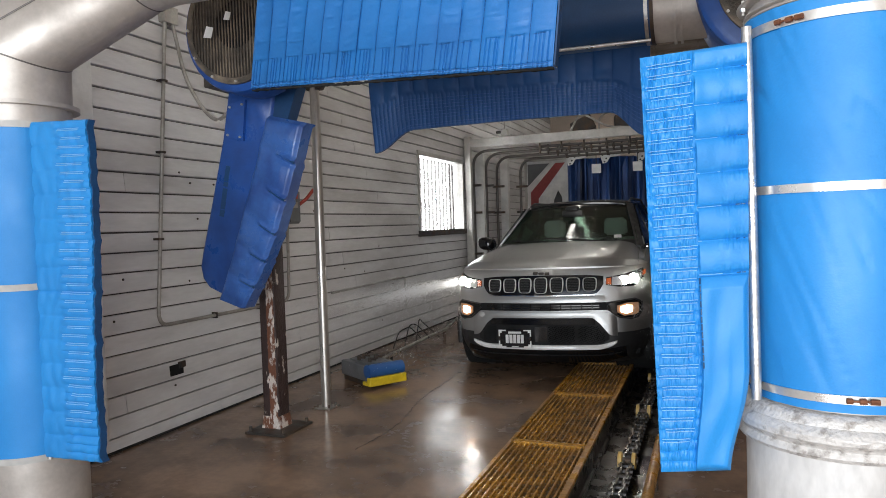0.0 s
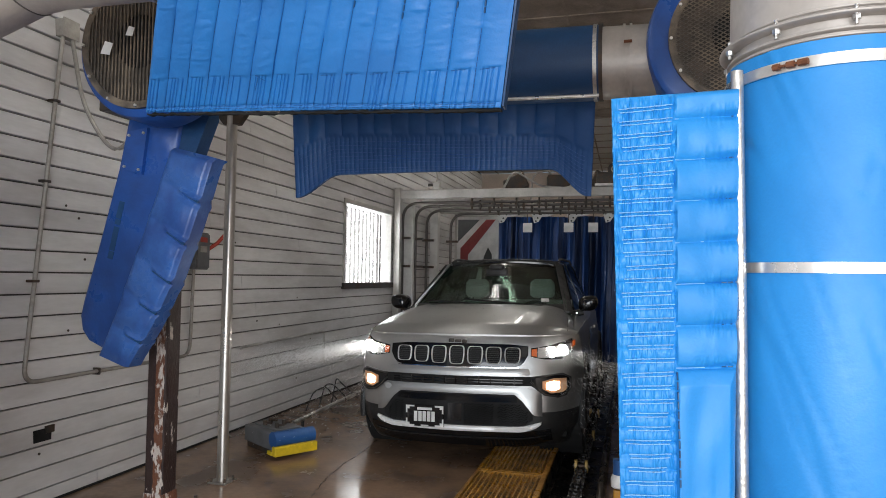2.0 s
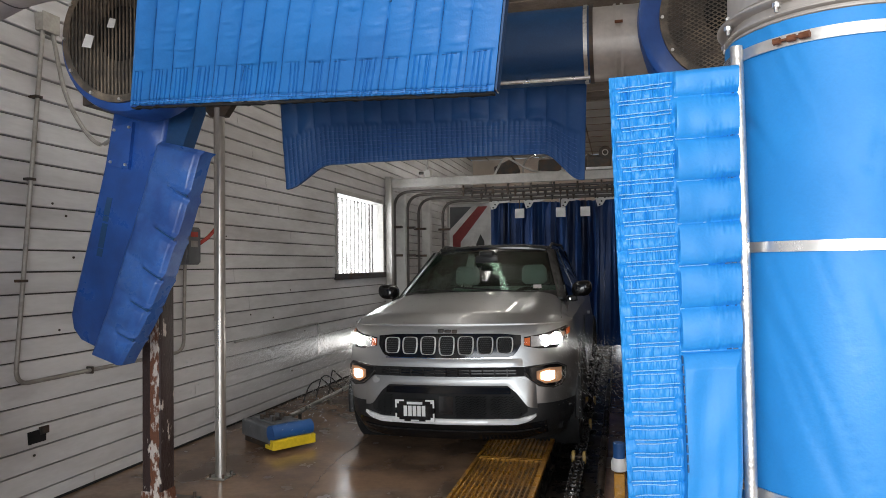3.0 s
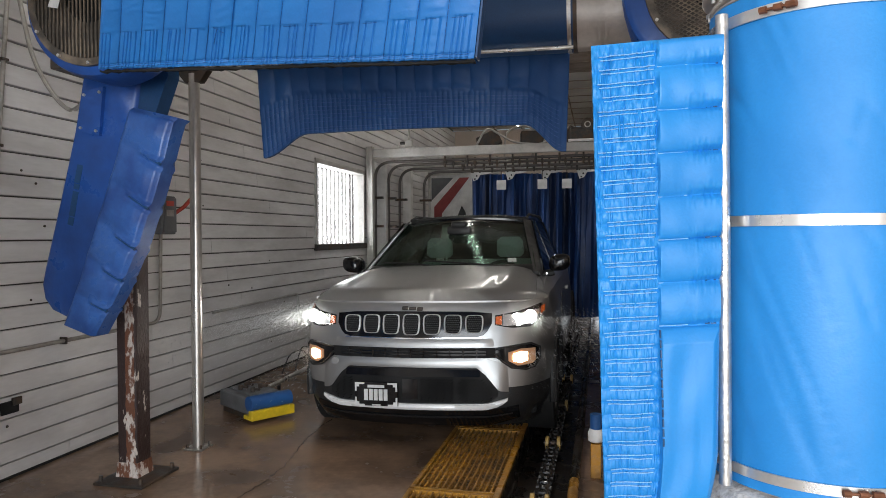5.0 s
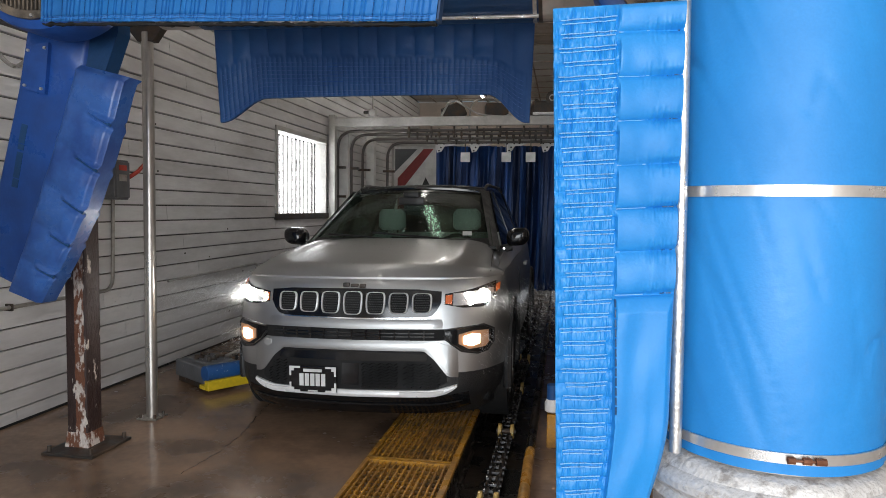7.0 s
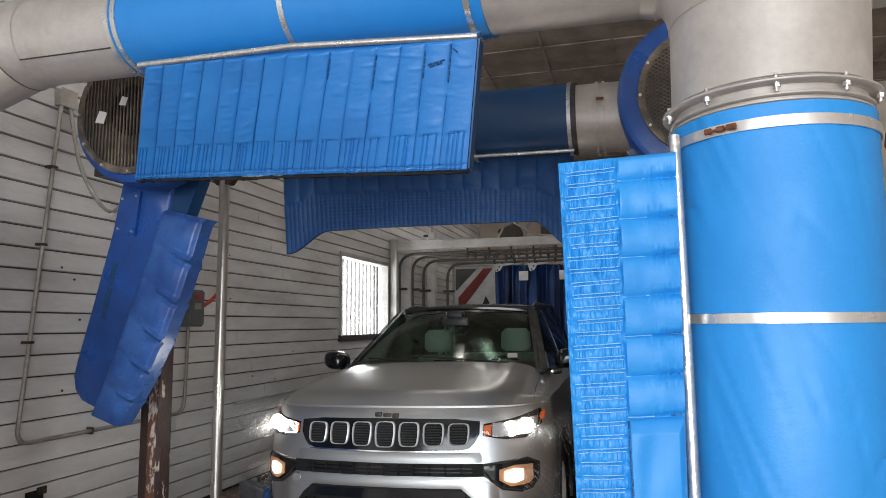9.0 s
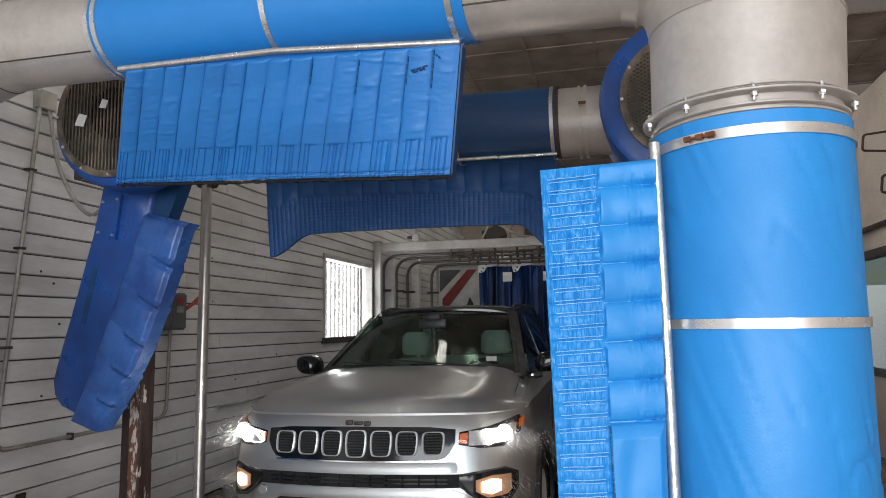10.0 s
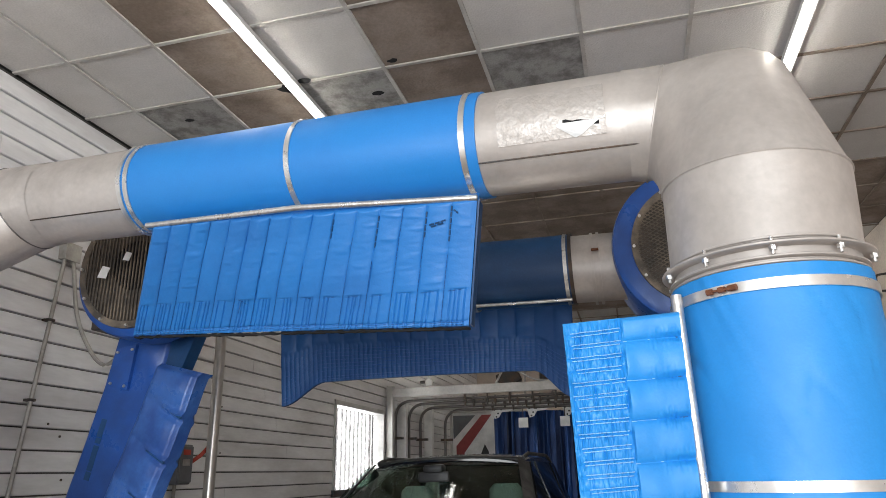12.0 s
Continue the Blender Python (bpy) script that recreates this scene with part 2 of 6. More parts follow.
link(M_spray.node_tree, far_side.outputs[0], both.inputs[1])
link(M_spray.node_tree, both.outputs[0], spray_nodes["Material Output"].inputs["Surface"])
M_drop = bpy.data.materials.new("standing_water")
M_drop.use_nodes = True
for key, value in (("Base Color", (0.55, 0.66, 0.62, 1)), ("Roughness", 0.06), ("Alpha", 0.22)):
    M_drop.node_tree.nodes["Principled BSDF"].inputs[key].default_value = value



def bead(m, scale, strength):
    """Standing water drops: an uneven, sharp-edged relief on the surface."""
    nt = m.node_tree
    n = nt.nodes
    b = n["Principled BSDF"]
    tc, vo, no, mr, mu, bp = (n.new("ShaderNode" + k) for k in ("TexCoord", "TexVoronoi", "TexNoise", "MapRange", "Math", "Bump"))
    vo.inputs["Scale"].default_value, no.inputs["Scale"].default_value = scale, scale * 0.07
    mr.inputs["From Min"].default_value, mr.inputs["From Max"].default_value = 0.45, 0.15
    mu.operation = "MULTIPLY"
    bp.inputs["Strength"].default_value, bp.inputs["Distance"].default_value = strength, 0.006
    link(nt, tc.outputs["Object"], vo.inputs["Vector"])
    link(nt, tc.outputs["Object"], no.inputs["Vector"])
    link(nt, vo.outputs["Distance"], mr.inputs["Value"])
    link(nt, mr.outputs["Result"], mu.inputs[0])
    link(nt, no.outputs["Fac"], mu.inputs[1])
    link(nt, mu.outputs[0], bp.inputs["Height"])
    link(nt, bp.outputs["Normal"], b.inputs["Normal"])
    link(nt, bp.outputs["Normal"], b.inputs["Coat Normal"])


bead(M_silver, 120, 0.11)

# ---- mesh tools ----


def part(name, bm, material, parent=None, label="", smooth=False):
    """Link a bmesh, given in its thing's own space, as one mesh object under a thing or a part."""
    me = bpy.data.meshes.new(name)
    bmesh.ops.recalc_face_normals(bm, faces=bm.faces)
    if smooth:
        for f in bm.faces:
            f.smooth = True
    bm.to_mesh(me)
    bm.free()
    me.materials.append(material)
    ob = new(name, me)
    ob.parent = parent
    if smooth:
        me.set_sharp_from_angle(angle=radians(38))
    if label:
        ob["label"] = label
    return ob


def thing(name, at, label, category, group="", kind=""):
    ob = new(name)
    ob.empty_display_size = 0.05
    ob.location = at
    return tagged(ob, label, category, group, kind)


def box(x0, x1, y0, y1, z0, z1, bevel=0.0, bm=None, seg=2):
    own = bmesh.new()
    bmesh.ops.create_cube(own, size=1)
    for v in own.verts:
        v.co = Vector(((x0 + x1) / 2 + v.co.x * (x1 - x0), (y0 + y1) / 2 + v.co.y * (y1 - y0), (z0 + z1) / 2 + v.co.z * (z1 - z0)))
    if bevel:
        bmesh.ops.bevel(own, geom=own.edges[:], offset=bevel, segments=seg, affect="EDGES", profile=0.5)
    return merge(bm, own)


def merge(bm, own):
    if bm is None:
        return own
    at = {v: bm.verts.new(v.co) for v in own.verts}
    for f in own.faces:
        bm.faces.new([at[v] for v in f.verts])
    own.free()
    return bm


def turned(bm, m):
    bmesh.ops.transform(bm, matrix=m, verts=bm.verts)
    return bm


def loft(rings, caps=True, closed=True, bm=None):
    """Skin over rings of points, each ring with the same count."""
    bm = bm or bmesh.new()
    rows = [[bm.verts.new(p) for p in r] for r in rings]
    n = len(rows[0])
    for a, b in zip(rows, rows[1:]):
        for i in range(n if closed else n - 1):
            j = (i + 1) % n
            bm.faces.new((a[i], a[j], b[j], b[i]))
    if caps and closed:
        bm.faces.new(rows[0][::-1])
        bm.faces.new(rows[-1])
    return bm


def ring(c, axis, r, n=24, r2=None, up=(0, 0, 1)):
    axis = Vector(axis).normalized()
    u = axis.cross(Vector(up))
    if u.length < 1e-3:
        u = axis.cross(Vector((0, 1, 0)))
    u.normalize()
    v = u.cross(axis).normalized()
    return [Vector(c) + u * r * math.cos(2 * math.pi * i / n) + v * (r2 or r) * math.sin(2 * math.pi * i / n) for i in range(n)]


def cyl(a, b, r, n=16, bm=None, r2=None, caps=True):
    a, b = Vector(a), Vector(b)
    return loft([ring(a, b - a, r, n), ring(b, b - a, r2 if r2 is not None else r, n)], caps, True, bm)


def tube(points, r, n=10, bm=None, radii=None, caps=True):
    """A round bar along a line of points, mitred at the bends."""
    ps = [Vector(p) for p in points]
    rings, u = [], None
    for i, p in enumerate(ps):
        d0 = (p - ps[i - 1]).normalized() if i else (ps[1] - p).normalized()
        d1 = (ps[i + 1] - p).normalized() if i < len(ps) - 1 else d0
        t = (d0 + d1).normalized()
        if u is None:
            u = t.cross(Vector((0.13, 0.21, 0.97)) if abs(t.z) < 0.8 else Vector((0.1, 0.97, 0.13)))
        u = (u - t * u.dot(t)).normalized()
        v = u.cross(t)
        k = 1 / max(0.5, t.dot(d0))
        rr = radii[i] if radii else r
        side = (d1 - d0)
        ringp = []
        for j in range(n):
            w = u * math.cos(2 * math.pi * j / n) + v * math.sin(2 * math.pi * j / n)
            if side.length > 1e-4:
                s = side.normalized()
                w = w + s * w.dot(s) * (k - 1)
            ringp.append(p + w * rr)
        rings.append(ringp)
    return loft(rings, caps, True, bm)


def rounded(points, r, n=5):
    """The line of points with its corners rounded by r."""
    ps = [Vector(p) for p in points]
    out = [ps[0]]
    for a, b, c in zip(ps, ps[1:], ps[2:]):
        p, q = b + (a - b).normalized() * r, b + (c - b).normalized() * r
        out += [(1 - t) ** 2 * p + 2 * t * (1 - t) * b + t * t * q for t in (i / n for i in range(n + 1))]
    return out + [ps[-1]]


def sheet(f, nu, nv, thick=None, bm=None):
    """A grid f(u, v), u and v from 0 to 1; thick: a vector that gives it a back and edges."""
    bm = bm or bmesh.new()
    g = [[bm.verts.new(f(i / nu, j / nv)) for j in range(nv + 1)] for i in range(nu + 1)]
    for i in range(nu):
        for j in range(nv):
            bm.faces.new((g[i][j], g[i + 1][j], g[i + 1][j + 1], g[i][j + 1]))
    if thick is not None:
        t = Vector(thick)
        rim = [g[i][0] for i in range(nu)] + [g[nu][j] for j in range(nv)] + [g[i][nv] for i in range(nu, 0, -1)] + [g[0][j] for j in range(nv, 0, -1)]
        back = [bm.verts.new(v.co + t) for v in rim]
        for i in range(len(rim)):
            j = (i + 1) % len(rim)
            bm.faces.new((rim[i], back[i], back[j], rim[j]))
        bm.faces.new(back)
    return bm


def slab(outline, y0, y1, bm=None):
    """A flat outline of (x, z) given depth along y."""
    return loft([[(x, y0, z) for x, z in outline], [(x, y1, z) for x, z in outline]], True, True, bm)


def band_ring(c, axis, r, width, thick, n=40, bm=None):
    """A flat strap round a tube."""
    c, a = Vector(c), Vector(axis).normalized()
    rows = [ring(c + a * s * width / 2, a, r + t, n) for s, t in ((-1, 0), (-1, thick), (1, thick), (1, 0), (-1, 0))]
    return loft(rows, False, True, bm)


def smoothstep(a, b, x):
    t = min(1, max(0, (x - a) / (b - a)))
    return t * t * (3 - 2 * t)


# ---- setting ----
WALL, RIGHT, CEIL, FAR, NEAR = -3.30, 2.95, 3.92, 17.0, -2.6


def plain(name, bm, material, label, category):
    return tagged(part(name, bm, material), label, category, kind="structure")


GX0, GX1, TX1 = -0.91, -0.43, -0.02
fl = sheet(lambda u, v: Vector((WALL - 0.15 + u * (GX1 - WALL + 0.15), NEAR - 3 + v * (FAR - NEAR + 3), 0.006 * noise.noise(Vector((u * 5, v * 20, 0))))), 30, 120, (0, 0, -0.2))
floor = plain("floor", fl, M_floor, "wet brown concrete floor with puddles and a long crack", "floor")
plain("floor_right", box(TX1, RIGHT + 0.1, NEAR - 3, FAR, -0.2, 0.0), M_floor, "wet concrete floor beside the conveyor trench", "floor")
plain("trench", box(GX1 - 0.02, TX1 + 0.02, NEAR - 3, FAR, -0.32, -0.14), M_trench, "wet black steel conveyor trench in the floor", "floor")
plain("ground", box(-60, 60, -80, NEAR - 3, -0.25, -0.02), M_floor, "wet concrete apron outside the exit", "ground")

wall_left = plain("wall_left", merge(merge(merge(box(WALL - 0.2, WALL - 0.02, NEAR, 8.72, 0, CEIL), box(WALL - 0.2, WALL - 0.02, 10.46, FAR, 0, CEIL)),
                  box(WALL - 0.2, WALL - 0.02, 8.72, 10.46, 0, 1.262)), box(WALL - 0.2, WALL - 0.02, 8.72, 10.46, 2.322, CEIL)),
                  M_wallback, "long wall clad in dirty white horizontal lap siding", "wall")
wall_right = plain("wall_right", merge(merge(merge(box(RIGHT, RIGHT + 0.2, NEAR, 7.2, 0, CEIL), box(RIGHT, RIGHT + 0.2, 10.4, FAR, 0, CEIL)),
                   box(RIGHT, RIGHT + 0.2, 7.2, 10.4, 0, 0.9)), box(RIGHT, RIGHT + 0.2, 7.2, 10.4, 2.15, CEIL)), M_plaster, "beige painted side wall with a wide window", "wall")
plain("wall_far", merge(merge(box(WALL - 0.2, 0.0, FAR, FAR + 0.2, 0, CEIL), box(0.9, RIGHT + 0.2, FAR, FAR + 0.2, 0, CEIL)), box(0.0, 0.9, FAR, FAR + 0.2, 2.2, CEIL)),
      M_plaster, "far end wall of the tunnel round the entry opening", "wall")
plain("wall_near", merge(merge(box(WALL - 0.2, -2.3, NEAR - 0.2, NEAR, 0, CEIL), box(2.9, RIGHT + 0.2, NEAR - 0.2, NEAR, 0, CEIL)), box(-2.3, 2.9, NEAR - 0.2, NEAR, 3.6, CEIL)),
      M_plaster, "exit wall round the open drive-out door", "wall")
# thin near-black strip, draws the dark line between siding and floor
plain("wall_foot_line", box(WALL - 0.02, WALL + 0.022, NEAR, FAR, 0, 0.014), M_void, "near-black strip along the line where siding meets floor", "trim")

crack_pts = []
for k in range(54):
    cy = 4.15 + k * 0.043
    crack_pts.append((float(np.interp(cy, (4.15, 4.45, 4.75, 5.1, 5.45, 6.5), (-1.82, -1.785, -1.79, -1.85, -1.91, -1.94))) + random.uniform(-0.012, 0.012), cy + random.uniform(-0.012, 0.012), 0.0065))
plain("floor_crack", tube(crack_pts, 0.0035, 5, radii=[random.uniform(0.0006, 0.0026) for k in crack_pts]), M_trench, "dark crack wandering across the wet floor", "floor")

# ceiling: lay-in tiles between bars, some with stains, one missing its corner; mostly brown further in
ceil_bm = bmesh.new()
brown_bm, grey_bm, bar_bm, brown_bar_bm = bmesh.new(), bmesh.new(), bmesh.new(), bmesh.new()
CX, CY, CT = -1.06, 4.29, 0.61
brown_tiles = {(-2, -1), (-2, 0), (-2, -2), (0, -1), (0, -2), (-2, -3), (0, 0), (-2, 1), (1, -4), (2, 5), (-1, 6), (0, 8)}
# further in, nearly every tile takes the brown material
brown_tiles |= {(i, j) for i in range(-4, 7) for j in range(1, 12) if (i * 7 + j * 3) % 7 != 0 and (i < 3 or j > 3)}
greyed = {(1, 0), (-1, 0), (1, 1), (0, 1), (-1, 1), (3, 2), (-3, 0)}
ix0, ix1 = math.floor((WALL - CX) / CT), math.ceil((RIGHT - CX) / CT)
iy0, iy1 = math.floor((NEAR - CY) / CT), math.ceil((FAR - CY) / CT)
for i in range(ix0, ix1):
    for j in range(iy0, iy1):
        x0, x1 = max(WALL, CX + i * CT), min(RIGHT, CX + (i + 1) * CT)
        y0, y1 = max(NEAR, CY + j * CT), min(FAR, CY + (j + 1) * CT)
        if x1 - x0 < 0.05 or y1 - y0 < 0.05:
            continue
        target = brown_bm if (i, j) in brown_tiles else grey_bm if (i, j) in greyed else ceil_bm
        dz = random.uniform(0, 0.006)
        box(x0 + 0.004, x1 - 0.004, y0 + 0.004, y1 - 0.004, CEIL + dz, CEIL + 0.03 + dz, bm=target)
for i in range(ix0 + 1, ix1):
    box(CX + i * CT - 0.012, CX + i * CT + 0.012, NEAR, 4.9, CEIL - 0.012, CEIL - 0.001, bm=bar_bm)
    # bars beyond y = 4.9 share the brown of the tiles
    box(CX + i * CT - 0.012, CX + i * CT + 0.012, 4.9, FAR, CEIL - 0.012, CEIL - 0.001, bm=brown_bar_bm)
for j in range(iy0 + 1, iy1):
    box(WALL, RIGHT, CY + j * CT - 0.012, CY + j * CT + 0.012, CEIL - 0.010, CEIL - 0.0005, bm=bar_bm if CY + j * CT < 4.9 else brown_bar_bm)
plain("ceiling", ceil_bm, M_ceiling, "suspended ceiling of dusty white square tiles", "ceiling")
plain("ceiling_brown", brown_bm, M_tile_brown, "brown ceiling tiles, some with water stains, most of them further in", "ceiling")
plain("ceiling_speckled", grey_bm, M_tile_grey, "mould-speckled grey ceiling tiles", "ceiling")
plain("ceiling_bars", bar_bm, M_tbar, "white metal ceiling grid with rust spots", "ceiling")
plain("ceiling_bars_brown", brown_bar_bm, M_tile_brown, "brown metal ceiling grid further in", "ceiling")
holes = bmesh.new()
for hx, hy, s in ((-1.72, 4.33, 0.09), (-1.60, 4.27, 0.05), (-2.24, 3.2, 0.06), (-0.98, 4.22, 0.035), (-1.2, 4.55, 0.045), (-2.6, 4.5, 0.035), (0.2, 5.1, 0.05)):
    n_ = 9
    loft([[(hx + s * (0.7 + 0.5 * random.random()) * math.cos(2 * math.pi * k / n_), hy + s * 0.6 * (0.7 + 0.5 * random.random()) * math.sin(2 * math.pi * k / n_), z_) for k in range(n_)] for z_ in (CEIL - 0.0135, CEIL - 0.012)], bm=holes)
plain("ceiling_holes", holes, M_void, "dark broken spots in the ceiling tiles", "ceiling")
plain("ceiling_deck", box(WALL - 0.2, RIGHT + 0.2, NEAR - 0.2, FAR + 0.2, CEIL + 0.05, CEIL + 0.2), M_wallback, "dark deck above the ceiling tiles", "ceiling")

# window in the sided wall
win = tagged(thing("window_1", (WALL, 9.59, 1.262), "overexposed wall window with vertical blind slats", "window"), kind="structure")


def wpart(name, bm, material, root, label="", smooth=False):
    """A part whose mesh is given in the world's space."""
    bmesh.ops.translate(bm, verts=bm.verts, vec=-Vector(root.location))
    return part(name, bm, material, root, label, smooth)


wf = box(WALL - 0.17, WALL + 0.03, 8.70, 8.75, 1.24, 2.36, 0.004)
box(WALL - 0.17, WALL + 0.03, 10.43, 10.48, 1.24, 2.36, 0.004, wf)
box(WALL - 0.17, WALL + 0.032, 8.70, 10.48, 2.32, 2.38, 0.004, wf)
wpart("window_frame", wf, M_white_steel, win)
for k in range(12):
    yb = 8.77 + k * 0.140
    wpart("blind_slat", box(WALL - 0.112, WALL - 0.109, yb, yb + 0.070, 1.30 + 0.012 * (k % 2), 2.315), M_blind, win)
wpart("window_sill", box(WALL - 0.17, WALL + 0.05, 8.68, 10.50, 1.245, 1.322, 0.006), M_darksteel, win, "grimy dark window sill")
pn = wpart("pane", box(WALL - 0.125, WALL - 0.119, 8.76, 10.42, 1.27, 2.32), M_clear, win)
pn.visible_shadow = False
plain("backdrop", box(-3.90, -3.85, 7.5, 12.6, 0.4, 3.3), M_sky, "bright white outdoors beyond the window", "backdrop")

win2 = tagged(thing("window_2", (RIGHT, 8.8, 0.9), "wide dark window into a lit room", "window"), kind="structure")
wf = box(RIGHT - 0.03, RIGHT + 0.1, 7.17, 7.24, 0.86, 2.2, 0.004)
box(RIGHT - 0.03, RIGHT + 0.1, 10.36, 10.43, 0.86, 2.2, 0.004, wf)
box(RIGHT - 0.034, RIGHT + 0.1, 7.17, 10.43, 2.12, 2.2, 0.004, wf)
box(RIGHT - 0.034, RIGHT + 0.1, 7.17, 10.43, 0.86, 0.92, 0.004, wf)
wpart("window_frame", wf, M_darksteel, win2)
wpart("pane", box(RIGHT + 0.06, RIGHT + 0.066, 7.2, 10.4, 0.9, 2.15), M_sideglass, win2)
plain("room_back", box(4.2, 4.25, 6.5, 11.2, 0, 3.0), M_plaster, "plain wall of the room behind the window", "wall")
plain("entry_backdrop", box(-4, 4, FAR + 3.0, FAR + 3.05, -0.2, 4.2), M_entry, "bright daylight beyond the tunnel entry", "backdrop")

# ---- blower arch near the exit ----
COLR, COLC = 0.229, (0.600, 2.660)
DUCTR = 0.178


def quilt(P, Q, R, S, ch, ribs, rib_v, puff, depth, nu, nv, along="v", seed=0, wave=0.0, nrm=None):
    """A padded blanket between four corners (P top start, Q top end, R bottom end, S bottom start), sewn into channels, with
    finer ribs past rib_v."""
    P, Q, R, S = map(Vector, (P, Q, R, S))
    nrm = nrm or (Q - P).cross(S - P).normalized()
    nrm = nrm if nrm.y < 0 else -nrm

    rng = random.Random(seed + 40)
    tucks = [[(k + 0.16 + 0.68 * (j + rng.uniform(0.25, 0.75)) / 4) / ch for j in range(4) if rng.random() < 0.82] for k in range(ch)]
    fullness = [rng.uniform(0.75, 1.2) for k in range(ch)]

    def f(u, v):
        base = P.lerp(Q, u).lerp(S.lerp(R, u), v)
        c, d = (u, v) if along == "v" else (v, u)
        c = min(0.9999, max(0.0, c + 0.004 * noise.noise(Vector((c * 9, d * 2.0, seed + 1)))))
        cell = int(c * ch)
        k = abs(math.sin(math.pi * c * ch)) ** 0.38 * fullness[cell]
        s = smoothstep(rib_v - 0.02, rib_v + 0.02, d)
        groove = sum(math.exp(-((c - t) / 0.0017) ** 2) for t in tucks[cell])
        edge = max(0, min(1, min(c, 1 - c) / 0.012, min(d, 1 - d) / 0.015)) ** 0.5
        w = noise.noise(Vector((u * 7 + seed, v * 7, seed))) * 0.35 + noise.noise(Vector((u * 26, v * 26 + seed, 3))) * 0.18
        crease = max(0, noise.noise(Vector((c * ch * 0.8 + d * 6, d * 22 - c * 9, seed + 5))) - 0.25) * smoothstep(0.1, 0.5, noise.noise(Vector((u * 3.1 + 1, v * 2.2, seed + 7))) + 0.35)
        h = puff * k * (1 + 0.5 * w) * (1 - 0.25 * s) - s * puff * 0.42 * groove
        h += -0.22 * puff * math.exp(-((d - rib_v) / 0.008) ** 2) * (0.5 + 0.5 * math.sin(c * ribs * 2.2)) + puff * 0.35 * crease * (1 - s)
        h -= 0.35 * puff * math.exp(-((d - 0.955) / 0.010) ** 2)
        h += wave * (noise.noise(Vector((u * 2.3 + seed, v * 1.7, 9))))
        return base + nrm * (h * edge)
    return sheet(f, nu, nv, -nrm * depth), f, nrm


def stitches(f, nrm, lines, size=0.0022, gap=0.016, bm=None):
    """Rows of short raised stitches on a blanket; lines: (u0, v0, u1, v1)."""
    bm = bm or bmesh.new()
    for u0, v0, u1, v1 in lines:
        a, b = f(u0, v0), f(u1, v1)
        n = max(2, int((b - a).length / gap))
        for k in range(n):
            t0, t1 = k / n, (k + (0.96 if gap < 0.0125 else 0.78)) / n
            p, q = f(u0 + (u1 - u0) * t0, v0 + (v1 - v0) * t0) + nrm * 0.0020, f(u0 + (u1 - u0) * t1, v0 + (v1 - v0) * t1) + nrm * 0.0020
            w = (q - p).cross(nrm)
            if w.length < 1e-6:
                continue
            w = w.normalized() * size * 0.5
            h = nrm * size * 0.6
            vs = [bm.verts.new(c) for c in (p - w, p + w, q + w, q - w, p - w * 0.4 + h, p + w * 0.4 + h, q + w * 0.4 + h, q - w * 0.4 + h)]
            for idx in ((4, 5, 6, 7), (0, 1, 5, 4), (1, 2, 6, 5), (2, 3, 7, 6), (3, 0, 4, 7)):
                bm.faces.new([vs[i] for i in idx])
    return bm


def wrap(c, z0, z1, r, seed, n=64, m=40, angle0=0.0):
    """A vinyl cover round an upright tube, with soft creases."""
    rings = []
    for j in range(m + 1):
        z = z0 + (z1 - z0) * j / m
        pts = []
        for i in range(n):
            a = 2 * math.pi * i / n
            w = noise.noise(Vector((math.cos(a) * 2.2 + seed, math.sin(a) * 2.2, z * 5))) * 0.002 + 0.004
            fold = noise.noise(Vector((math.cos(a) * 3.2 + z * 4.5, math.sin(a) * 3.2 - z * 3, seed)))
            w -= 0.0050 * max(0, 1 - abs(fold) * 11) * (0.5 + 0.9 * noise.noise(Vector((a * 1.3, z * 3, seed + 4))))
            pts.append(Vector((c[0] + (r + 0.006 + w) * math.cos(a), c[1] + (r + 0.006 + w) * math.sin(a), z)))
        rings.append(pts)
    return loft(rings, False)


def clamp_screw(c, along, bm=None):
    c, d = Vector(c), Vector(along).normalized()
    bm = cyl(c - d * 0.035, c + d * 0.035, 0.003, 8, bm)
    for s, l in ((-0.030, 0.007), (0.0, 0.008), (0.026, 0.010)):
        bm = cyl(c + d * (s - l), c + d * (s + l), 0.0075, 8, bm)
    return bm


# columns of the arch
arch = thing("blower_arch", (0.6, 2.66, 0), "galvanised air duct arch partly wrapped in blue vinyl", "air duct")
wpart("column_tube", cyl((*COLC, 0.0), (*COLC, 2.0), COLR - 0.004, 48), M_galv, arch, smooth=True)
foot = loft([ring((*COLC, z), (0, 0, 1), r, 48) for z, r in ((0.745, 0.25), (0.748, 0.270), (0.758, 0.276), (0.768, 0.270), (0.774, 0.264), (0.782, 0.270), (0.796, 0.286), (0.812, 0.288), (0.824, 0.280), (0.832, 0.266), (0.842, 0.262), (0.852, 0.256), (0.862, 0.236))])
wpart("column_base", cyl((*COLC, 0.0), (*COLC, 0.765), 0.25, 48), M_base, arch, "chalky pale base tube", True)
wpart("base_flange", foot, M_crust, arch, "corroded rolled flange", True)
wpart("column_cover", wrap(COLC, 0.868, 1.925, COLR, 1.0, 150, 130), M_blue, arch, "bright blue vinyl cover with soft creases", True)
for z, w in ((1.880, 0.025), (1.444, 0.023), (0.903, 0.022)):
    st = wpart("strap", band_ring((*COLC, z), (0, 0, 1), COLR + 0.012, w, 0.004, 56), M_strap, arch, "bright metal strap", True)
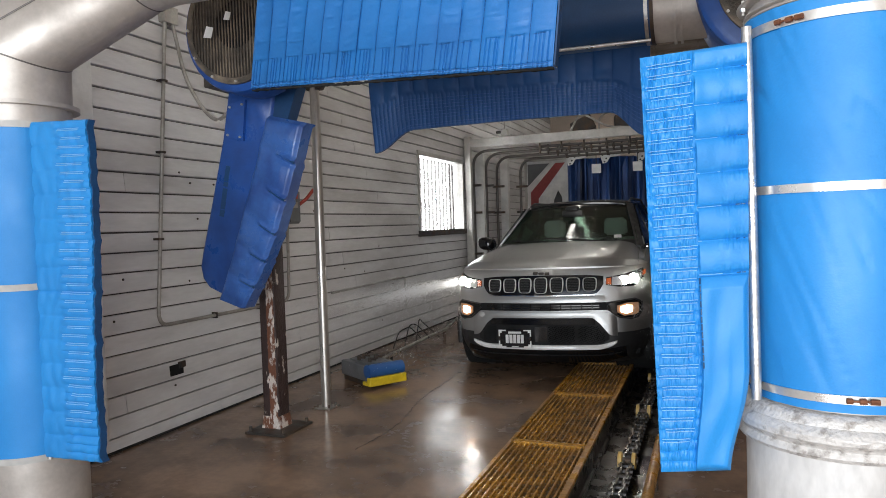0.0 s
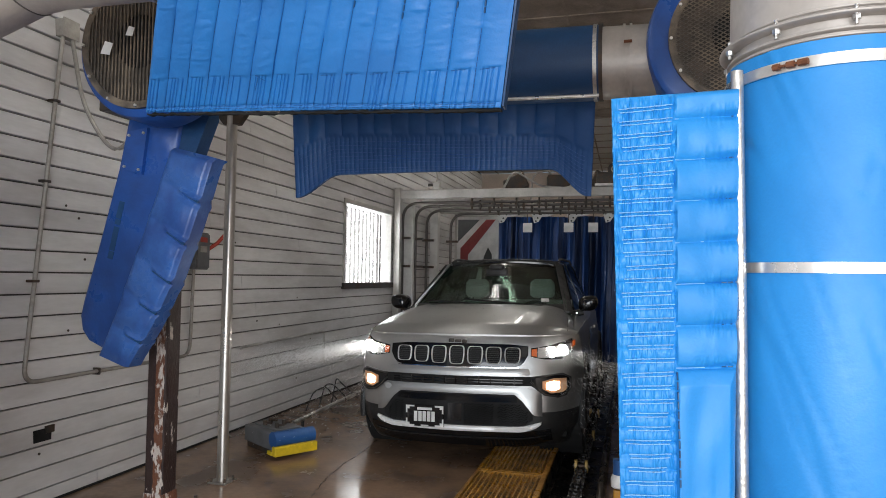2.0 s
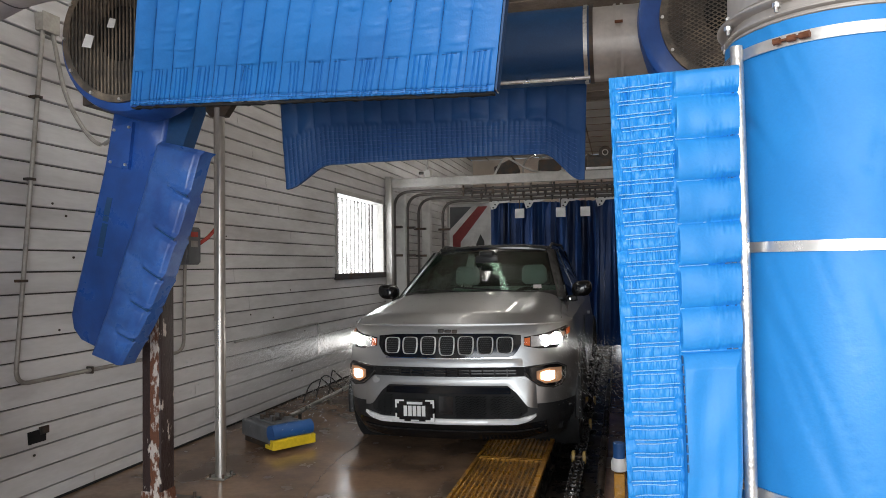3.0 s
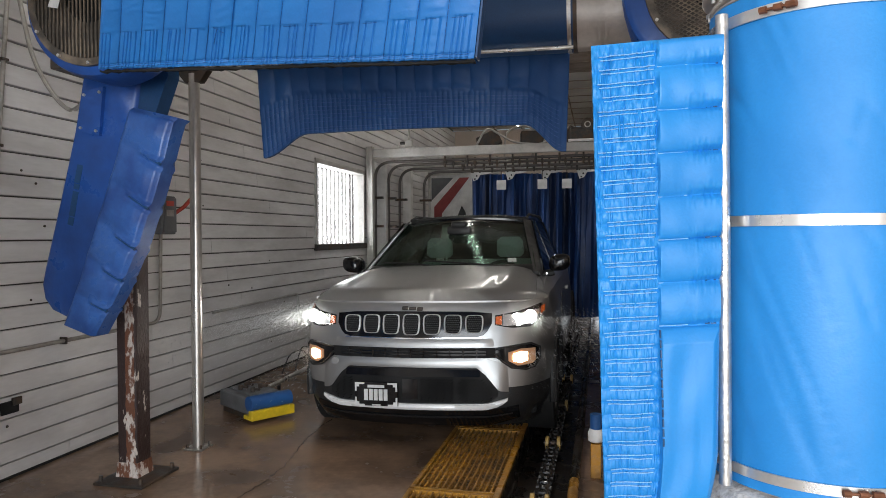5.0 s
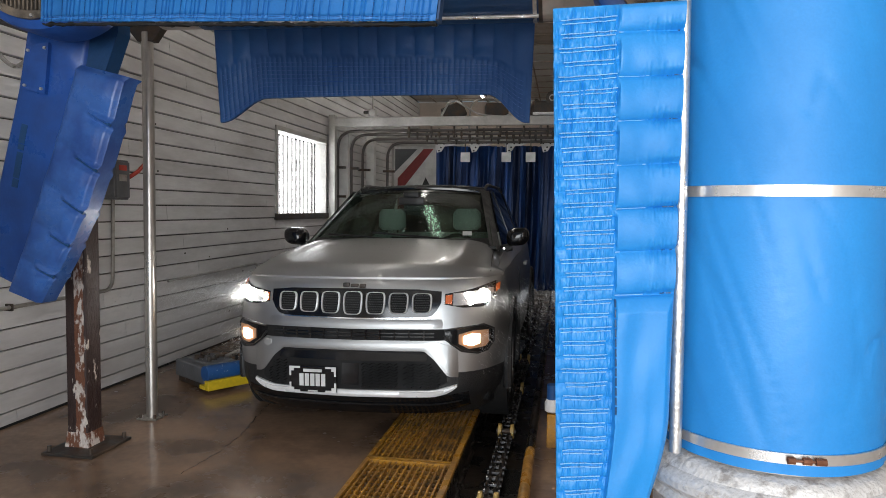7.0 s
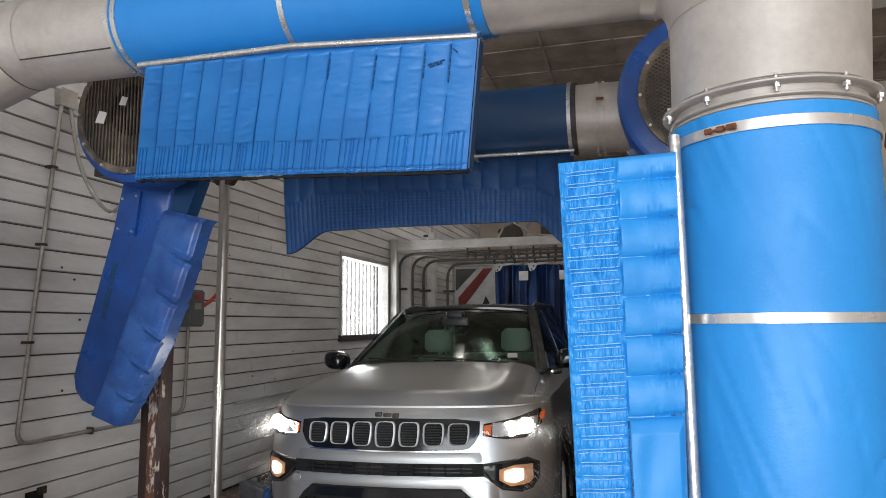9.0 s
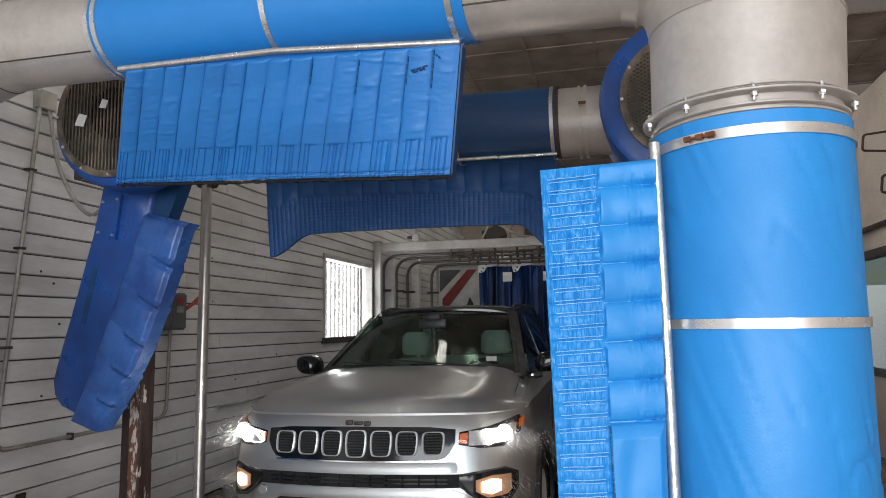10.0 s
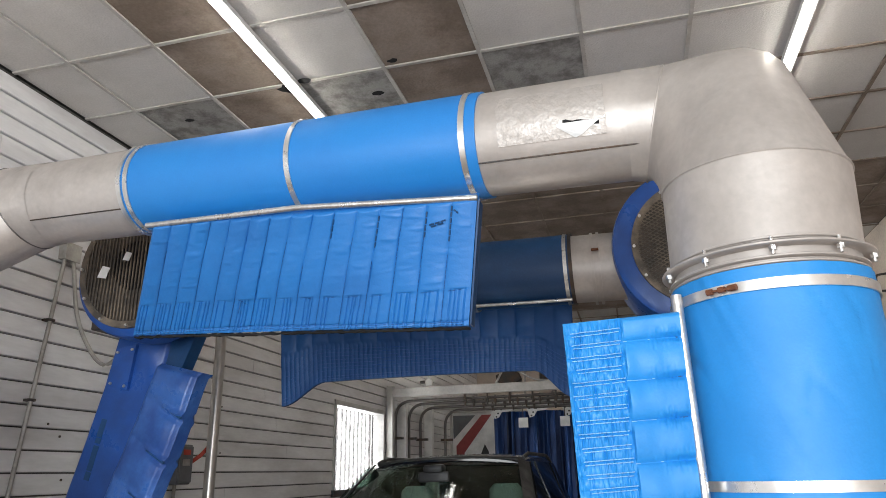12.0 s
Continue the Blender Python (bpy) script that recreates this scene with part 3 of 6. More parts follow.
for z in (1.880, 0.903):
    a = math.radians(236 if z > 1 else 272)
    p = Vector((COLC[0] + (COLR + 0.022) * math.cos(a), COLC[1] + (COLR + 0.022) * math.sin(a), z))
    wpart("strap_screw", clamp_screw(p, (-math.sin(a), math.cos(a), 0)), M_rust, arch, "rusty strap screw", True)
wpart("seam_rod", tube([(0.372, 2.512, 0.87), (0.368, 2.514, 1.4), (0.362, 2.516, 1.89)], 0.0135, 12), M_alu, arch, "pitted aluminium rod holding the cover", True)
for r_, z in ((0.256, 1.972), (0.236, 1.990), (0.238, 1.944), (0.236, 1.930)):
    wpart("flange", loft([ring((*COLC, z + dz), (0, 0, 1), rr, 64) for dz, rr in ((-0.004, COLR - 0.004), (-0.004, r_ - 0.004), (-0.001, r_), (0.003, r_), (0.005, r_ - 0.004), (0.005, COLR - 0.004))], False), M_galv, arch, smooth=True)
for k in range(10):
    a = 2 * math.pi * (k + 0.35) / 10
    p = Vector((COLC[0] + 0.247 * math.cos(a), COLC[1] + 0.247 * math.sin(a), 1.945))
    wpart("bolt", merge(cyl(p, p + Vector((0, 0, 0.042)), 0.0042, 8), cyl(p + Vector((0, 0, 0.010)), p + Vector((0, 0, 0.020)), 0.0085, 6)), M_alu, arch)

AX0, AX1 = Vector((-2.20, 3.035, 2.642)), Vector((0.42, 2.865, 2.545))


def on_axis(x):
    t = (x - AX0.x) / (AX1.x - AX0.x)
    return AX0.lerp(AX1, t)


ax = (AX1 - AX0).normalized()
wpart("cross_duct", cyl(AX0, AX1, DUCTR, 48), M_galv, arch, "dusty galvanised cross duct", True)
wpart("duct_seam", tube([on_axis(x) + Vector((0, -0.128, -0.126)) for x in (-2.1, -1.0, 0.34)], 0.0028, 6), M_darksteel, arch)
top = (COLC[0], COLC[1], 1.985)


def mitre(outer, inner, y, ry, n=48):
    """An oval ring between its outer and inner (x, z) corners."""
    o, i = Vector((outer[0], y, outer[1])), Vector((inner[0], y, inner[1]))
    return [o.lerp(i, 0.5 - 0.5 * math.cos(2 * math.pi * k / n)) + Vector((0, ry * math.sin(2 * math.pi * k / n), 0)) for k in range(n)]


seam_c = mitre((0.440, 2.722), (0.348, 2.360), 2.868, 0.182)
seam_b = mitre((0.845, 2.205), (0.372, 2.215), 2.662, 0.236)
wpart("elbow", loft([mitre((0.30, 2.730), (0.30, 2.372), 2.872, 0.179), seam_c, mitre((0.60, 2.700), (0.356, 2.345), 2.815, 0.203), mitre((0.676, 2.682), (0.360, 2.33), 2.79, 0.21), mitre((0.732, 2.635), (0.364, 2.31), 2.765, 0.218), mitre((0.757, 2.575), (0.368, 2.285), 2.735, 0.224), seam_b], False), M_galv, arch, "mitred galvanised elbow", True)
wpart("elbow_collar", loft([seam_b, mitre((0.832, 1.985), (0.368, 1.985), 2.66, 0.232)], False), M_galv, arch, smooth=True)
for s_ in (seam_c, seam_b):
    wpart("elbow_seam", tube([*s_, s_[0]], 0.0035, 6), M_galv, arch, smooth=True)
cover = wpart("duct_cover", cyl(on_axis(-1.612), on_axis(-0.160), DUCTR + 0.007, 56), M_blue_cover, arch, "blue vinyl duct cover dusty on top", True)
for x in (-1.566, -1.598, -0.853, -0.205):
    wpart("strap", band_ring(on_axis(x), ax, DUCTR + 0.008, 0.020, 0.004, 56), M_strap, arch, smooth=True)
rod_l, rod_m, rod_r = Vector((-1.475, 2.84, 2.397)), Vector((-0.825, 2.80, 2.376)), Vector((-0.187, 2.80, 2.333))
wpart("hem_rod", tube([rod_l, rod_m, rod_r], 0.011, 10), M_alu, arch, "aluminium rod along the hem", True)
torn = sheet(lambda u, v: on_axis(-0.10 + u * 0.34) + Vector((0, -(DUCTR + 0.005) * math.cos(0.42 - v * 0.95), (DUCTR + 0.005) * math.sin(0.42 - v * 0.95))) + Vector((0, -0.002, 0)) * noise.noise(Vector((u * 9, v * 9, 0))), 14, 8)
wpart("foil_patch", torn, M_foil, arch, "torn crinkled foil patch", True)
tear = sheet(lambda u, v: on_axis(0.09 + u * 0.15) + Vector((0, -(DUCTR + 0.008) * math.cos(-0.27 - v * 0.28 * (1 - abs(2 * u - 0.8))), (DUCTR + 0.008) * math.sin(-0.27 - v * 0.28 * (1 - abs(2 * u - 0.8))))), 8, 4)
hole = sheet(lambda u, v: on_axis(0.11 + u * 0.11) + Vector((0, -(DUCTR + 0.0065) * math.cos(-0.22 - v * 0.08 - 0.06 * u), (DUCTR + 0.0065) * math.sin(-0.22 - v * 0.08 - 0.06 * u))) + Vector((0, 0, 0.003 * math.sin(u * 17) * (1 - u))), 10, 3)
wpart("torn_hole", hole, M_void, arch, "dark hole in the foil")
wpart("tear", tear, M_white, arch, "white insulation showing through the tear")
# far leg of the arch
LC = (-2.82, 2.80)
wpart("column_tube", cyl((*LC, 0.0), (*LC, 2.03), COLR, 40), M_galv, arch, smooth=True)
wpart("column_cover", wrap(LC, 0.36, 1.90, COLR, 4.0, 60, 30), M_blue, arch, smooth=True)
for z in (1.90, 1.16, 0.37):
    wpart("strap", band_ring((*LC, z), (0, 0, 1), COLR + 0.010, 0.03, 0.004, 48), M_white_steel, arch, smooth=True)
wpart("seam_rod", cyl((-2.575, 2.68, 0.37), (-2.56, 2.68, 1.90), 0.014, 10), M_alu, arch, smooth=True)
wpart("flange", band_ring((*LC, 2.0), (0, 0, 1), COLR, 0.02, 0.035, 48), M_galv, arch, smooth=True)
seam_l = mitre((-3.055, 2.40), (-2.582, 2.165), 2.80, 0.233)
seam_m = mitre((-2.36, 2.826), (-2.195, 2.452), 3.037, 0.182)
wpart("elbow", loft([seam_l, seam_m, mitre((-2.10, 2.818), (-2.10, 2.459), 3.028, 0.180)], False), M_galv, arch, "mitred galvanised elbow", True)
wpart("elbow_collar", loft([mitre((-3.05, 1.99), (-2.588, 1.99), 2.80, 0.231), seam_l], False), M_galv, arch, smooth=True)
for s_ in (seam_l, seam_m):
    wpart("elbow_seam", tube([*s_, s_[0]], 0.004, 6), M_pipe, arch, smooth=True)
wpart("elbow_seam", tube([seam_l[36].lerp(seam_m[36], k / 4) + Vector((0, -0.003, 0)) for k in range(5)], 0.004, 6), M_pipe, arch, smooth=True)

# blankets
# blankets; the front curtain's shade is in its darker blue
bl, fq, nq = quilt(rod_l + Vector((0.03, 0.0, -0.005)), rod_r + Vector((0, 0.0, -0.005)), (-0.262, 2.95, 1.945), (-1.765, 3.19, 2.06), 15, 42, 0.70, 0.013, 0.05, 620, 110, seed=2, wave=0.014)
blanket = tagged(part("quilted_blanket", bl, M_blue_shaded, smooth=True), "blue quilted vinyl curtain under the cross duct, its shade put into the colour", "curtain", "dryer curtains")
part("stitching", stitches(fq, nq, [(k / 15, 0.02 + 0.2 * (k % 3), k / 15, 0.97) for k in range(1, 15)] + [(k / 15 + 0.010, 0.705, k / 15 + 0.046, 0.700) for k in range(15) if k > 6 and k % 5 != 2] + [(0.35, 0.69, 0.385, 0.745), (0.36, 0.70, 0.355, 0.83)] + [(0.01, 0.972, 0.99, 0.972), (0.01, 0.958, 0.99, 0.958)]), M_blue_deep, blanket, "darker sewn seams")["kind"] = "stuff"
part("smudge", stitches(fq, nq, [(k / 15 + 0.001, 0.03 + 0.03 * (k % 2), k / 15 + 0.002, 0.22 + 0.05 * (k % 3)) for k in (9, 11, 13, 14)] + [(0.88, 0.16, 0.925, 0.13), (0.885, 0.175, 0.92, 0.15), (0.94, 0.06, 0.955, 0.09)], 0.006, 0.02), M_blue_dark, blanket, "dirty rubbed marks near the top")["kind"] = "stuff"
# near-black strip with a ragged edge, laid under the curtain's lower end
part("hem", sheet(lambda u, v: Vector((-1.765, 3.205, 2.052)).lerp(Vector((-0.262, 2.965, 1.937)), u) + Vector((0, v * 0.024 - 0.008, 0.006 - 0.008 * noise.noise(Vector((u * 50, v, 0))))), 160, 2, (0, 0, -0.006)), M_void, blanket, "frayed hem edge, underside coloured near-black")



# dark blue strip laid over the curtain's side thickness
part("side_strip", loft([[fq(1.0, 0.01 + 0.98 * k / 40) + Vector((0.003 + 0.006 * a, -0.002 + 0.050 * b, 0.0)) for a, b in ((0, 0), (1, 0), (1, 1), (0, 1))] for k in range(41)]), M_blue_dark, blanket, "dark blue strip over the side thickness at the open edge")


def side_blanket(u, v):
    """The outer strip is ribbed, the inner one puffed, with a plain padded pocket low down."""
    P, Q, R, S = Vector((0.086, 2.455, 1.826)), Vector((0.362, 2.50, 1.846)), Vector((0.352 - 0.05 * smoothstep(0.75, 1.0, v), 2.50, 0.668)), Vector((0.118, 2.455, 0.66))
    base = P.lerp(Q, u).lerp(S.lerp(R, u), v)
    out = 1 - smoothstep(0.49, 0.52, u)
    low = smoothstep(0.523, 0.533, v)
    row = v * 39 + 0.10 * noise.noise(Vector((u * 4, v * 30, 6)))
    rib = abs(math.sin(math.pi * row)) ** 0.45 * 0.0060
    cell = (0.528 - v) / 0.0795
    ch = abs(math.sin(math.pi * cell)) ** 0.45 * 0.017
    cushion = 0.024 * min(1, (v - 0.53) / 0.03, (1 - v) / 0.02, (1 - u) / 0.06) ** 0.5 if v > 0.531 else 0
    near = max(0, 1 - abs(((cell + 0.5) % 1) - 0.5) * 3.0)
    gather = noise.noise(Vector((u * 44, v * 14, 2))) * near * smoothstep(0.60, 0.85, u) * (1 - low) * 0.0062
    pucker = noise.noise(Vector((u * 62 + v * 12, v * 34, 7))) * out * 0.0048 * (1.2 - 0.5 * smoothstep(0.1, 0.6, v))
    seam = -0.0035 * math.exp(-((u - 0.13 - 0.012 * noise.noise(Vector((v * 60, 1, 1)))) / 0.010) ** 2)
    cr = gather + pucker + seam * (1 - smoothstep(0.6, 0.8, v)) + noise.noise(Vector((u * 5, v * 8, 8))) * 0.008
    pin = -0.008 * max(0, 1 - abs(((cell + 0.5) % 1) - 0.5) * 8) * smoothstep(0.7, 0.95, u) * (1 - low)
    e = max(0, min(1, u / 0.02, v / 0.01, (1 - v) / 0.012)) ** 0.5
    return base + Vector((0.02, -1, 0)).normalized() * ((out * rib + (1 - out) * ((1 - low) * ch + low * cushion) + cr + pin) * e)


n_side = Vector((0.02, -1, 0)).normalized()
side = tagged(part("side_blanket", sheet(side_blanket, 130, 420, (0, 0.04, 0)), M_blue, smooth=True), "bright blue quilted vinyl flap strapped to the duct column", "curtain", "dryer curtains")
lines = []
rng = random.Random(11)
for k in range(1, 39):
    v = k / 39
    if v > 0.93:
        continue
    a, b = rng.uniform(0.03, 0.09), 0.49 + rng.uniform(-0.02, 0.01) - (rng.uniform(0.0, 0.06) if v > 0.54 else 0)
    t = rng.uniform(-0.0012, 0.0012)
    lines += [(a, v - 0.0035 + t, b, v - 0.0035), (a + 0.01, v + 0.0035 + t, b - 0.01, v + 0.0035)]
SEAMS = [0.528 - 0.0795 * k for k in range(7)]
lines += [(0.5, v, 0.74, v) for v in SEAMS]
part("stitching", stitches(side_blanket, n_side, lines, 0.0026, 0.012), M_stitch, side, "pale double stitching")["kind"] = "stuff"
part("dark_seam", stitches(side_blanket, n_side, [(0.505, 0.535, 0.52, 0.75)] + [(0.88, v, 0.985, v) for v in SEAMS], 0.004, 0.02), M_blue_dark, side, "dark blue lines along the pocket seam and quilt seams")["kind"] = "stuff"


def left_blanket(u, v):
    base = Vector((-2.56, 2.66, 1.90)).lerp(Vector((-2.225, 2.66, 1.885)), u).lerp(Vector((-2.575, 2.66, 0.385)).lerp(Vector((-2.235, 2.66, 0.39)), u), v)
    base.x += 0.012 * math.sin(v * 6) * u
    rib = abs(math.sin(math.pi * v * 40)) ** 0.5 * 0.006 * smoothstep(0.35, 0.5, u) + abs(math.sin(math.pi * v * 14)) ** 0.5 * 0.008
    return base + Vector((0, -1, 0)) * (rib + 0.008 * noise.noise(Vector((u * 8, v * 16, 3))))


EDGE_L = [left_blanket(1.0, k / 60) + Vector((0.004, 0.0, 0)) for k in range(61)]
lblank = tagged(part("side_blanket", sheet(left_blanket, 50, 240, (0, 0.04, 0)), M_blue, smooth=True), "bright blue ribbed vinyl flap on the duct column beside the wall", "curtain", "dryer curtains")
part("stitching", stitches(left_blanket, Vector((0, -1, 0)), [(0.45 + 0.03 * (k * 7 % 5), (k + d) / 40, 0.95 - 0.02 * (k * 3 % 4), (k + d) / 40) for k in range(1, 36) for d in (0.0, 0.2)], 0.0032, 0.012), M_stitch, lblank)["kind"] = "stuff"

# dark blue strip covering the flap's side thickness
part("side_strip", loft([[p + Vector((0.004 * a, 0.004 + 0.034 * b, 0)) for a, b in ((0, 0), (1, 0), (1, 1), (0, 1))] for p in EDGE_L]), M_blue_dark, lblank, "dark blue strip over the side thickness at the edge")

# ---- second arch: duct between two blowers ----
duct2 = thing("blower_duct", (-0.9, 4.65, 2.4), "dark blue wrapped cross duct between two blowers", "air duct")
D2Y, D2Z = 4.66, 2.62
wpart("duct_tube", cyl((-2.2, D2Y, D2Z), (0.5, D2Y, D2Z - 0.03), 0.195, 40), M_galv, duct2, smooth=True)
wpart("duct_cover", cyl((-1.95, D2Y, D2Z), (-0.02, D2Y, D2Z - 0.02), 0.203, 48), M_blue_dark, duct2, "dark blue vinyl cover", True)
for x in (-0.60, -0.05, -0.02):
    wpart("strap", band_ring((x, D2Y, D2Z - 0.02), (1, 0, 0), 0.204, 0.02, 0.004, 40), M_darksteel if x > -0.03 else M_alu, duct2, smooth=True)
for x in (0.10, 0.135):
    wpart("clamp_ring", band_ring((x, D2Y, D2Z - 0.03), (1, 0, 0), 0.196, 0.014, 0.012, 40), M_galv, duct2, smooth=True)
wpart("clamp_bolt", cyl((0.10, D2Y - 0.212, D2Z + 0.02), (0.14, D2Y - 0.212, D2Z + 0.02), 0.008, 8), M_rust, duct2)
wpart("hem_rod", cyl((-2.0, 4.56, 2.418), (-0.03, 4.56, 2.395), 0.010, 10), M_alu, duct2, smooth=True)


def rear_curtain(u, v):
    x = -2.102 + u * 2.032
    low = 2.085 - 0.145 * smoothstep(0.16, 0.0, u) - 0.165 * smoothstep(0.875, 0.99, u) + 0.012 * math.sin(u * 3.1)
    zt = 2.66 - u * 0.16
    z = zt + (low - zt) * v
    x += 0.03 * v * (0.5 - u) * 2 * 0.8
    rib = smoothstep(0.50, 0.54, v)
    h = (1 - rib) * abs(math.sin(math.pi * u * 17)) ** 0.5 * 0.014 + rib * abs(math.sin(math.pi * u * 60)) ** 0.6 * 0.0035
    return Vector((x, 5.05 + 0.05 * v - h - 0.012 * noise.noise(Vector((u * 9, v * 6, 4))), z))


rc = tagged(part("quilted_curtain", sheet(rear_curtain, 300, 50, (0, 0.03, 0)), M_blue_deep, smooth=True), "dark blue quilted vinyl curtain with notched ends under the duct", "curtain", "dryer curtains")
part("stitching", stitches(rear_curtain, Vector((0, -1, 0)), [(0.02 + 0.011 * (k * 7 % 5) / 5, 0.60 + 0.045 * k, 0.98, 0.60 + 0.045 * k) for k in range(7)] + [(0.01, 0.94, 0.99, 0.94), (0.01, 0.97, 0.99, 0.97)], 0.0024, 0.0345), M_blue_plastic, rc)["kind"] = "stuff"


def mesh_disc(c, r, step, bar, bm=None):
    """An expanded-metal disc facing the exit."""
    bm = bm or bmesh.new()
    n = int(2 * r / step) + 1
    for s in (-1, 1):
        for k in range(-2 * n, 2 * n + 1):
            o = k * step
            # line z = s*0.6*x + o inside the circle
            a, b, cc = 1 + 0.36, 2 * s * 0.6 * o, o * o - r * r
            d = b * b - 4 * a * cc
            if d <= 0:
                continue
            x0, x1 = (-b - math.sqrt(d)) / (2 * a), (-b + math.sqrt(d)) / (2 * a)
            p, q = Vector((c[0] + x0, c[1], c[2] + s * 0.6 * x0 + o)), Vector((c[0] + x1, c[1], c[2] + s * 0.6 * x1 + o))
            w = (q - p).cross(Vector((0, 1, 0)))
            if w.length < 1e-6:
                continue
            w = w.normalized() * bar
            y = Vector((0, 0.004, 0))
            v = [bm.verts.new(t) for t in (p - w, p + w, q + w, q - w, p - w + y, p + w + y, q + w + y, q - w + y)]
            for f in ((0, 1, 2, 3), (0, 1, 5, 4), (2, 3, 7, 6), (1, 2, 6, 5), (3, 0, 4, 7)):
                bm.faces.new([v[i] for i in f])
    return bm


def blower(at, r, rg, depth, label, louvred=False):
    b = thing("blower", at, label, "blower", "dryer blowers")
    c = Vector(at)
    body = loft([ring(c + Vector((0, y, 0)), (0, 1, 0), rr, 48) for y, rr in ((0.0, r - 0.035), (0.015, r - 0.008), (0.04, r), (depth - 0.03, r), (depth, r - 0.03))])
    wpart("housing", body, M_blue_plastic, b, smooth=True)
    wpart("inlet", cyl(c + Vector((0, -0.004, 0)), c + Vector((0, 0.01, 0)), rg - 0.01, 40), M_void, b, "dark air inlet")
    wpart("grimy_plate", band_ring(c + Vector((0, -0.010, 0)), (0, 1, 0), rg * 0.42, 0.006, rg * 0.55, 48), M_grime, b, "inlet plate caked in brown grime")
    wpart("grille_ring", band_ring(c + Vector((0, -0.012, 0)), (0, 1, 0), rg - 0.02, 0.02, 0.035, 48), M_mesh, b, "pale bolted inlet ring", True)
    if louvred:
        bars = bmesh.new()
        for k in range(-14, 15):
            x = k * 0.021
            z = math.sqrt(max(0, (rg * 0.93) ** 2 - x * x))
            box(c.x + x - 0.0035, c.x + x + 0.0035, c.y - 0.026, c.y - 0.020, c.z - z, c.z + z, bm=bars)
        wpart("grille", bars, M_mesh, b, "grimy upright grille bars")
    else:
        wpart("grille", mesh_disc(c + Vector((0, -0.024, 0)), rg, 0.021, 0.0022), M_mesh, b, "grimy expanded metal grille")
    for k in range(12):
        a = 2 * math.pi * k / 12
        p = c + Vector((math.cos(a) * (rg + 0.002), -0.022, math.sin(a) * (rg + 0.002)))
        wpart("bolt", cyl(p, p + Vector((0, -0.012, 0)), 0.008, 8), M_alu, b)
    return b


bl_left = blower((-2.235, 3.72, 2.565), 0.385, 0.325, 0.26, "scuffed blue centrifugal blower with a grimy round grille", True)
wpart("mounting_arm", box(-2.64, -2.53, 3.90, 4.52, 2.28, 2.36, 0.006), M_darksteel, bl_left, "dark steel mounting arm")
for p, s in (((-2.385, 3.675, 2.525), 0.036), ((-2.25, 3.675, 2.60), 0.026)):
    wpart("paper_scrap", slab([(p[0] - s, p[2] - s * .7), (p[0] + s * .5, p[2] - s), (p[0] + s, p[2] + s * .6), (p[0] - s * .3, p[2] + s)], p[1] - 0.02, p[1] - 0.017), M_white, bl_left, "white scrap stuck to the grille")
bl_right = blower((0.66, 4.42, 2.62), 0.45, 0.33, 0.45, "blue centrifugal blower behind the duct column")

# nozzle hanging from the left blower
noz = thing("air_nozzle", (-2.45, 4.1, 1.6), "scuffed blue plastic drying nozzle with slotted outlets", "nozzle")
O = [(-2.56, 2.40), (-2.61, 2.34), (-2.68, 2.01), (-2.80, 1.58), (-2.90, 1.24), (-2.92, 1.15), (-2.905, 1.07), (-2.855, 1.01), (-2.72, 0.955), (-2.60, 0.925), (-2.56, 0.93), (-2.50, 1.25), (-2.42, 1.60), (-2.34, 1.93), (-2.28, 2.13), (-2.25, 2.30)]
bmn = bmesh.new()
cx, cz = -2.56, 1.65
rings = []
for y, k in ((4.10, 0.88), (4.115, 0.96), (4.15, 1.0), (4.20, 1.0), (4.23, 0.95)):
    rings.append([Vector((cx + (x - cx) * k, y, cz + (z - cz) * (1 - (1 - k) * 0.4))) for x, z in O])
wpart("duct_body", loft(rings), M_blue_plastic, noz, "tapering blue duct with a bolted patch plate", True)


def poly(pts, t):
    """The place at t (0 to 1) along a line of points at even steps."""
    q = t * (len(pts) - 1)
    k = min(int(q), len(pts) - 2)
    return Vector((pts[k][0], 0, pts[k][1])).lerp(Vector((pts[k + 1][0], 0, pts[k + 1][1])), q - k)


RIBS = (0.16, 0.33, 0.505, 0.67, 0.838)


def outlet(u, v):
    """u from the valley to the free edge, v downwards; five raised ribs on the free half, a pillow between each pair."""
    lean = v + 0.045 * (1 - u) * min(1, 4 * v) * min(1, 4 * (1 - v))
    left = poly([(-2.345, 2.115), (-2.45, 1.80), (-2.56, 1.50), (-2.66, 1.20), (-2.75, 0.962)], v)
    right = poly([(-2.01, 2.03), (-2.12, 1.67), (-2.235, 1.37), (-2.36, 1.12), (-2.505, 0.893)], v)
    p = left.lerp(right, u)
    cell = max([r for r in (0.0, *RIBS) if r <= lean], default=0.0)
    nxt = min([r for r in (*RIBS, 1.0) if r > lean], default=1.0)
    f = (lean - cell) / max(0.01, nxt - cell)
    near = min(abs(lean - r) for r in RIBS)
    reach = smoothstep(0.50, 0.72, u)
    h = 0.075 * smoothstep(0, 0.22 + 0.05 * math.sin(math.pi * f), u) + 0.03 * u
    h += 0.020 * math.sin(math.pi * min(1, f)) * smoothstep(0.05, 0.35, u) * (1 - 0.85 * smoothstep(0.75, 0.97, u)) - 0.022 * smoothstep(0.93, 1.0, u)
    h += 0.020 * math.exp(-(near / 0.009) ** 2) * reach - 0.012 * math.exp(-((lean - 0.022 - min(RIBS, key=lambda r: abs(lean - 0.022 - r))) / 0.010) ** 2) * reach
    h -= 0.03 * smoothstep(0.02, 0.0, v)
    return Vector((p.x, 4.115 - h, p.z))


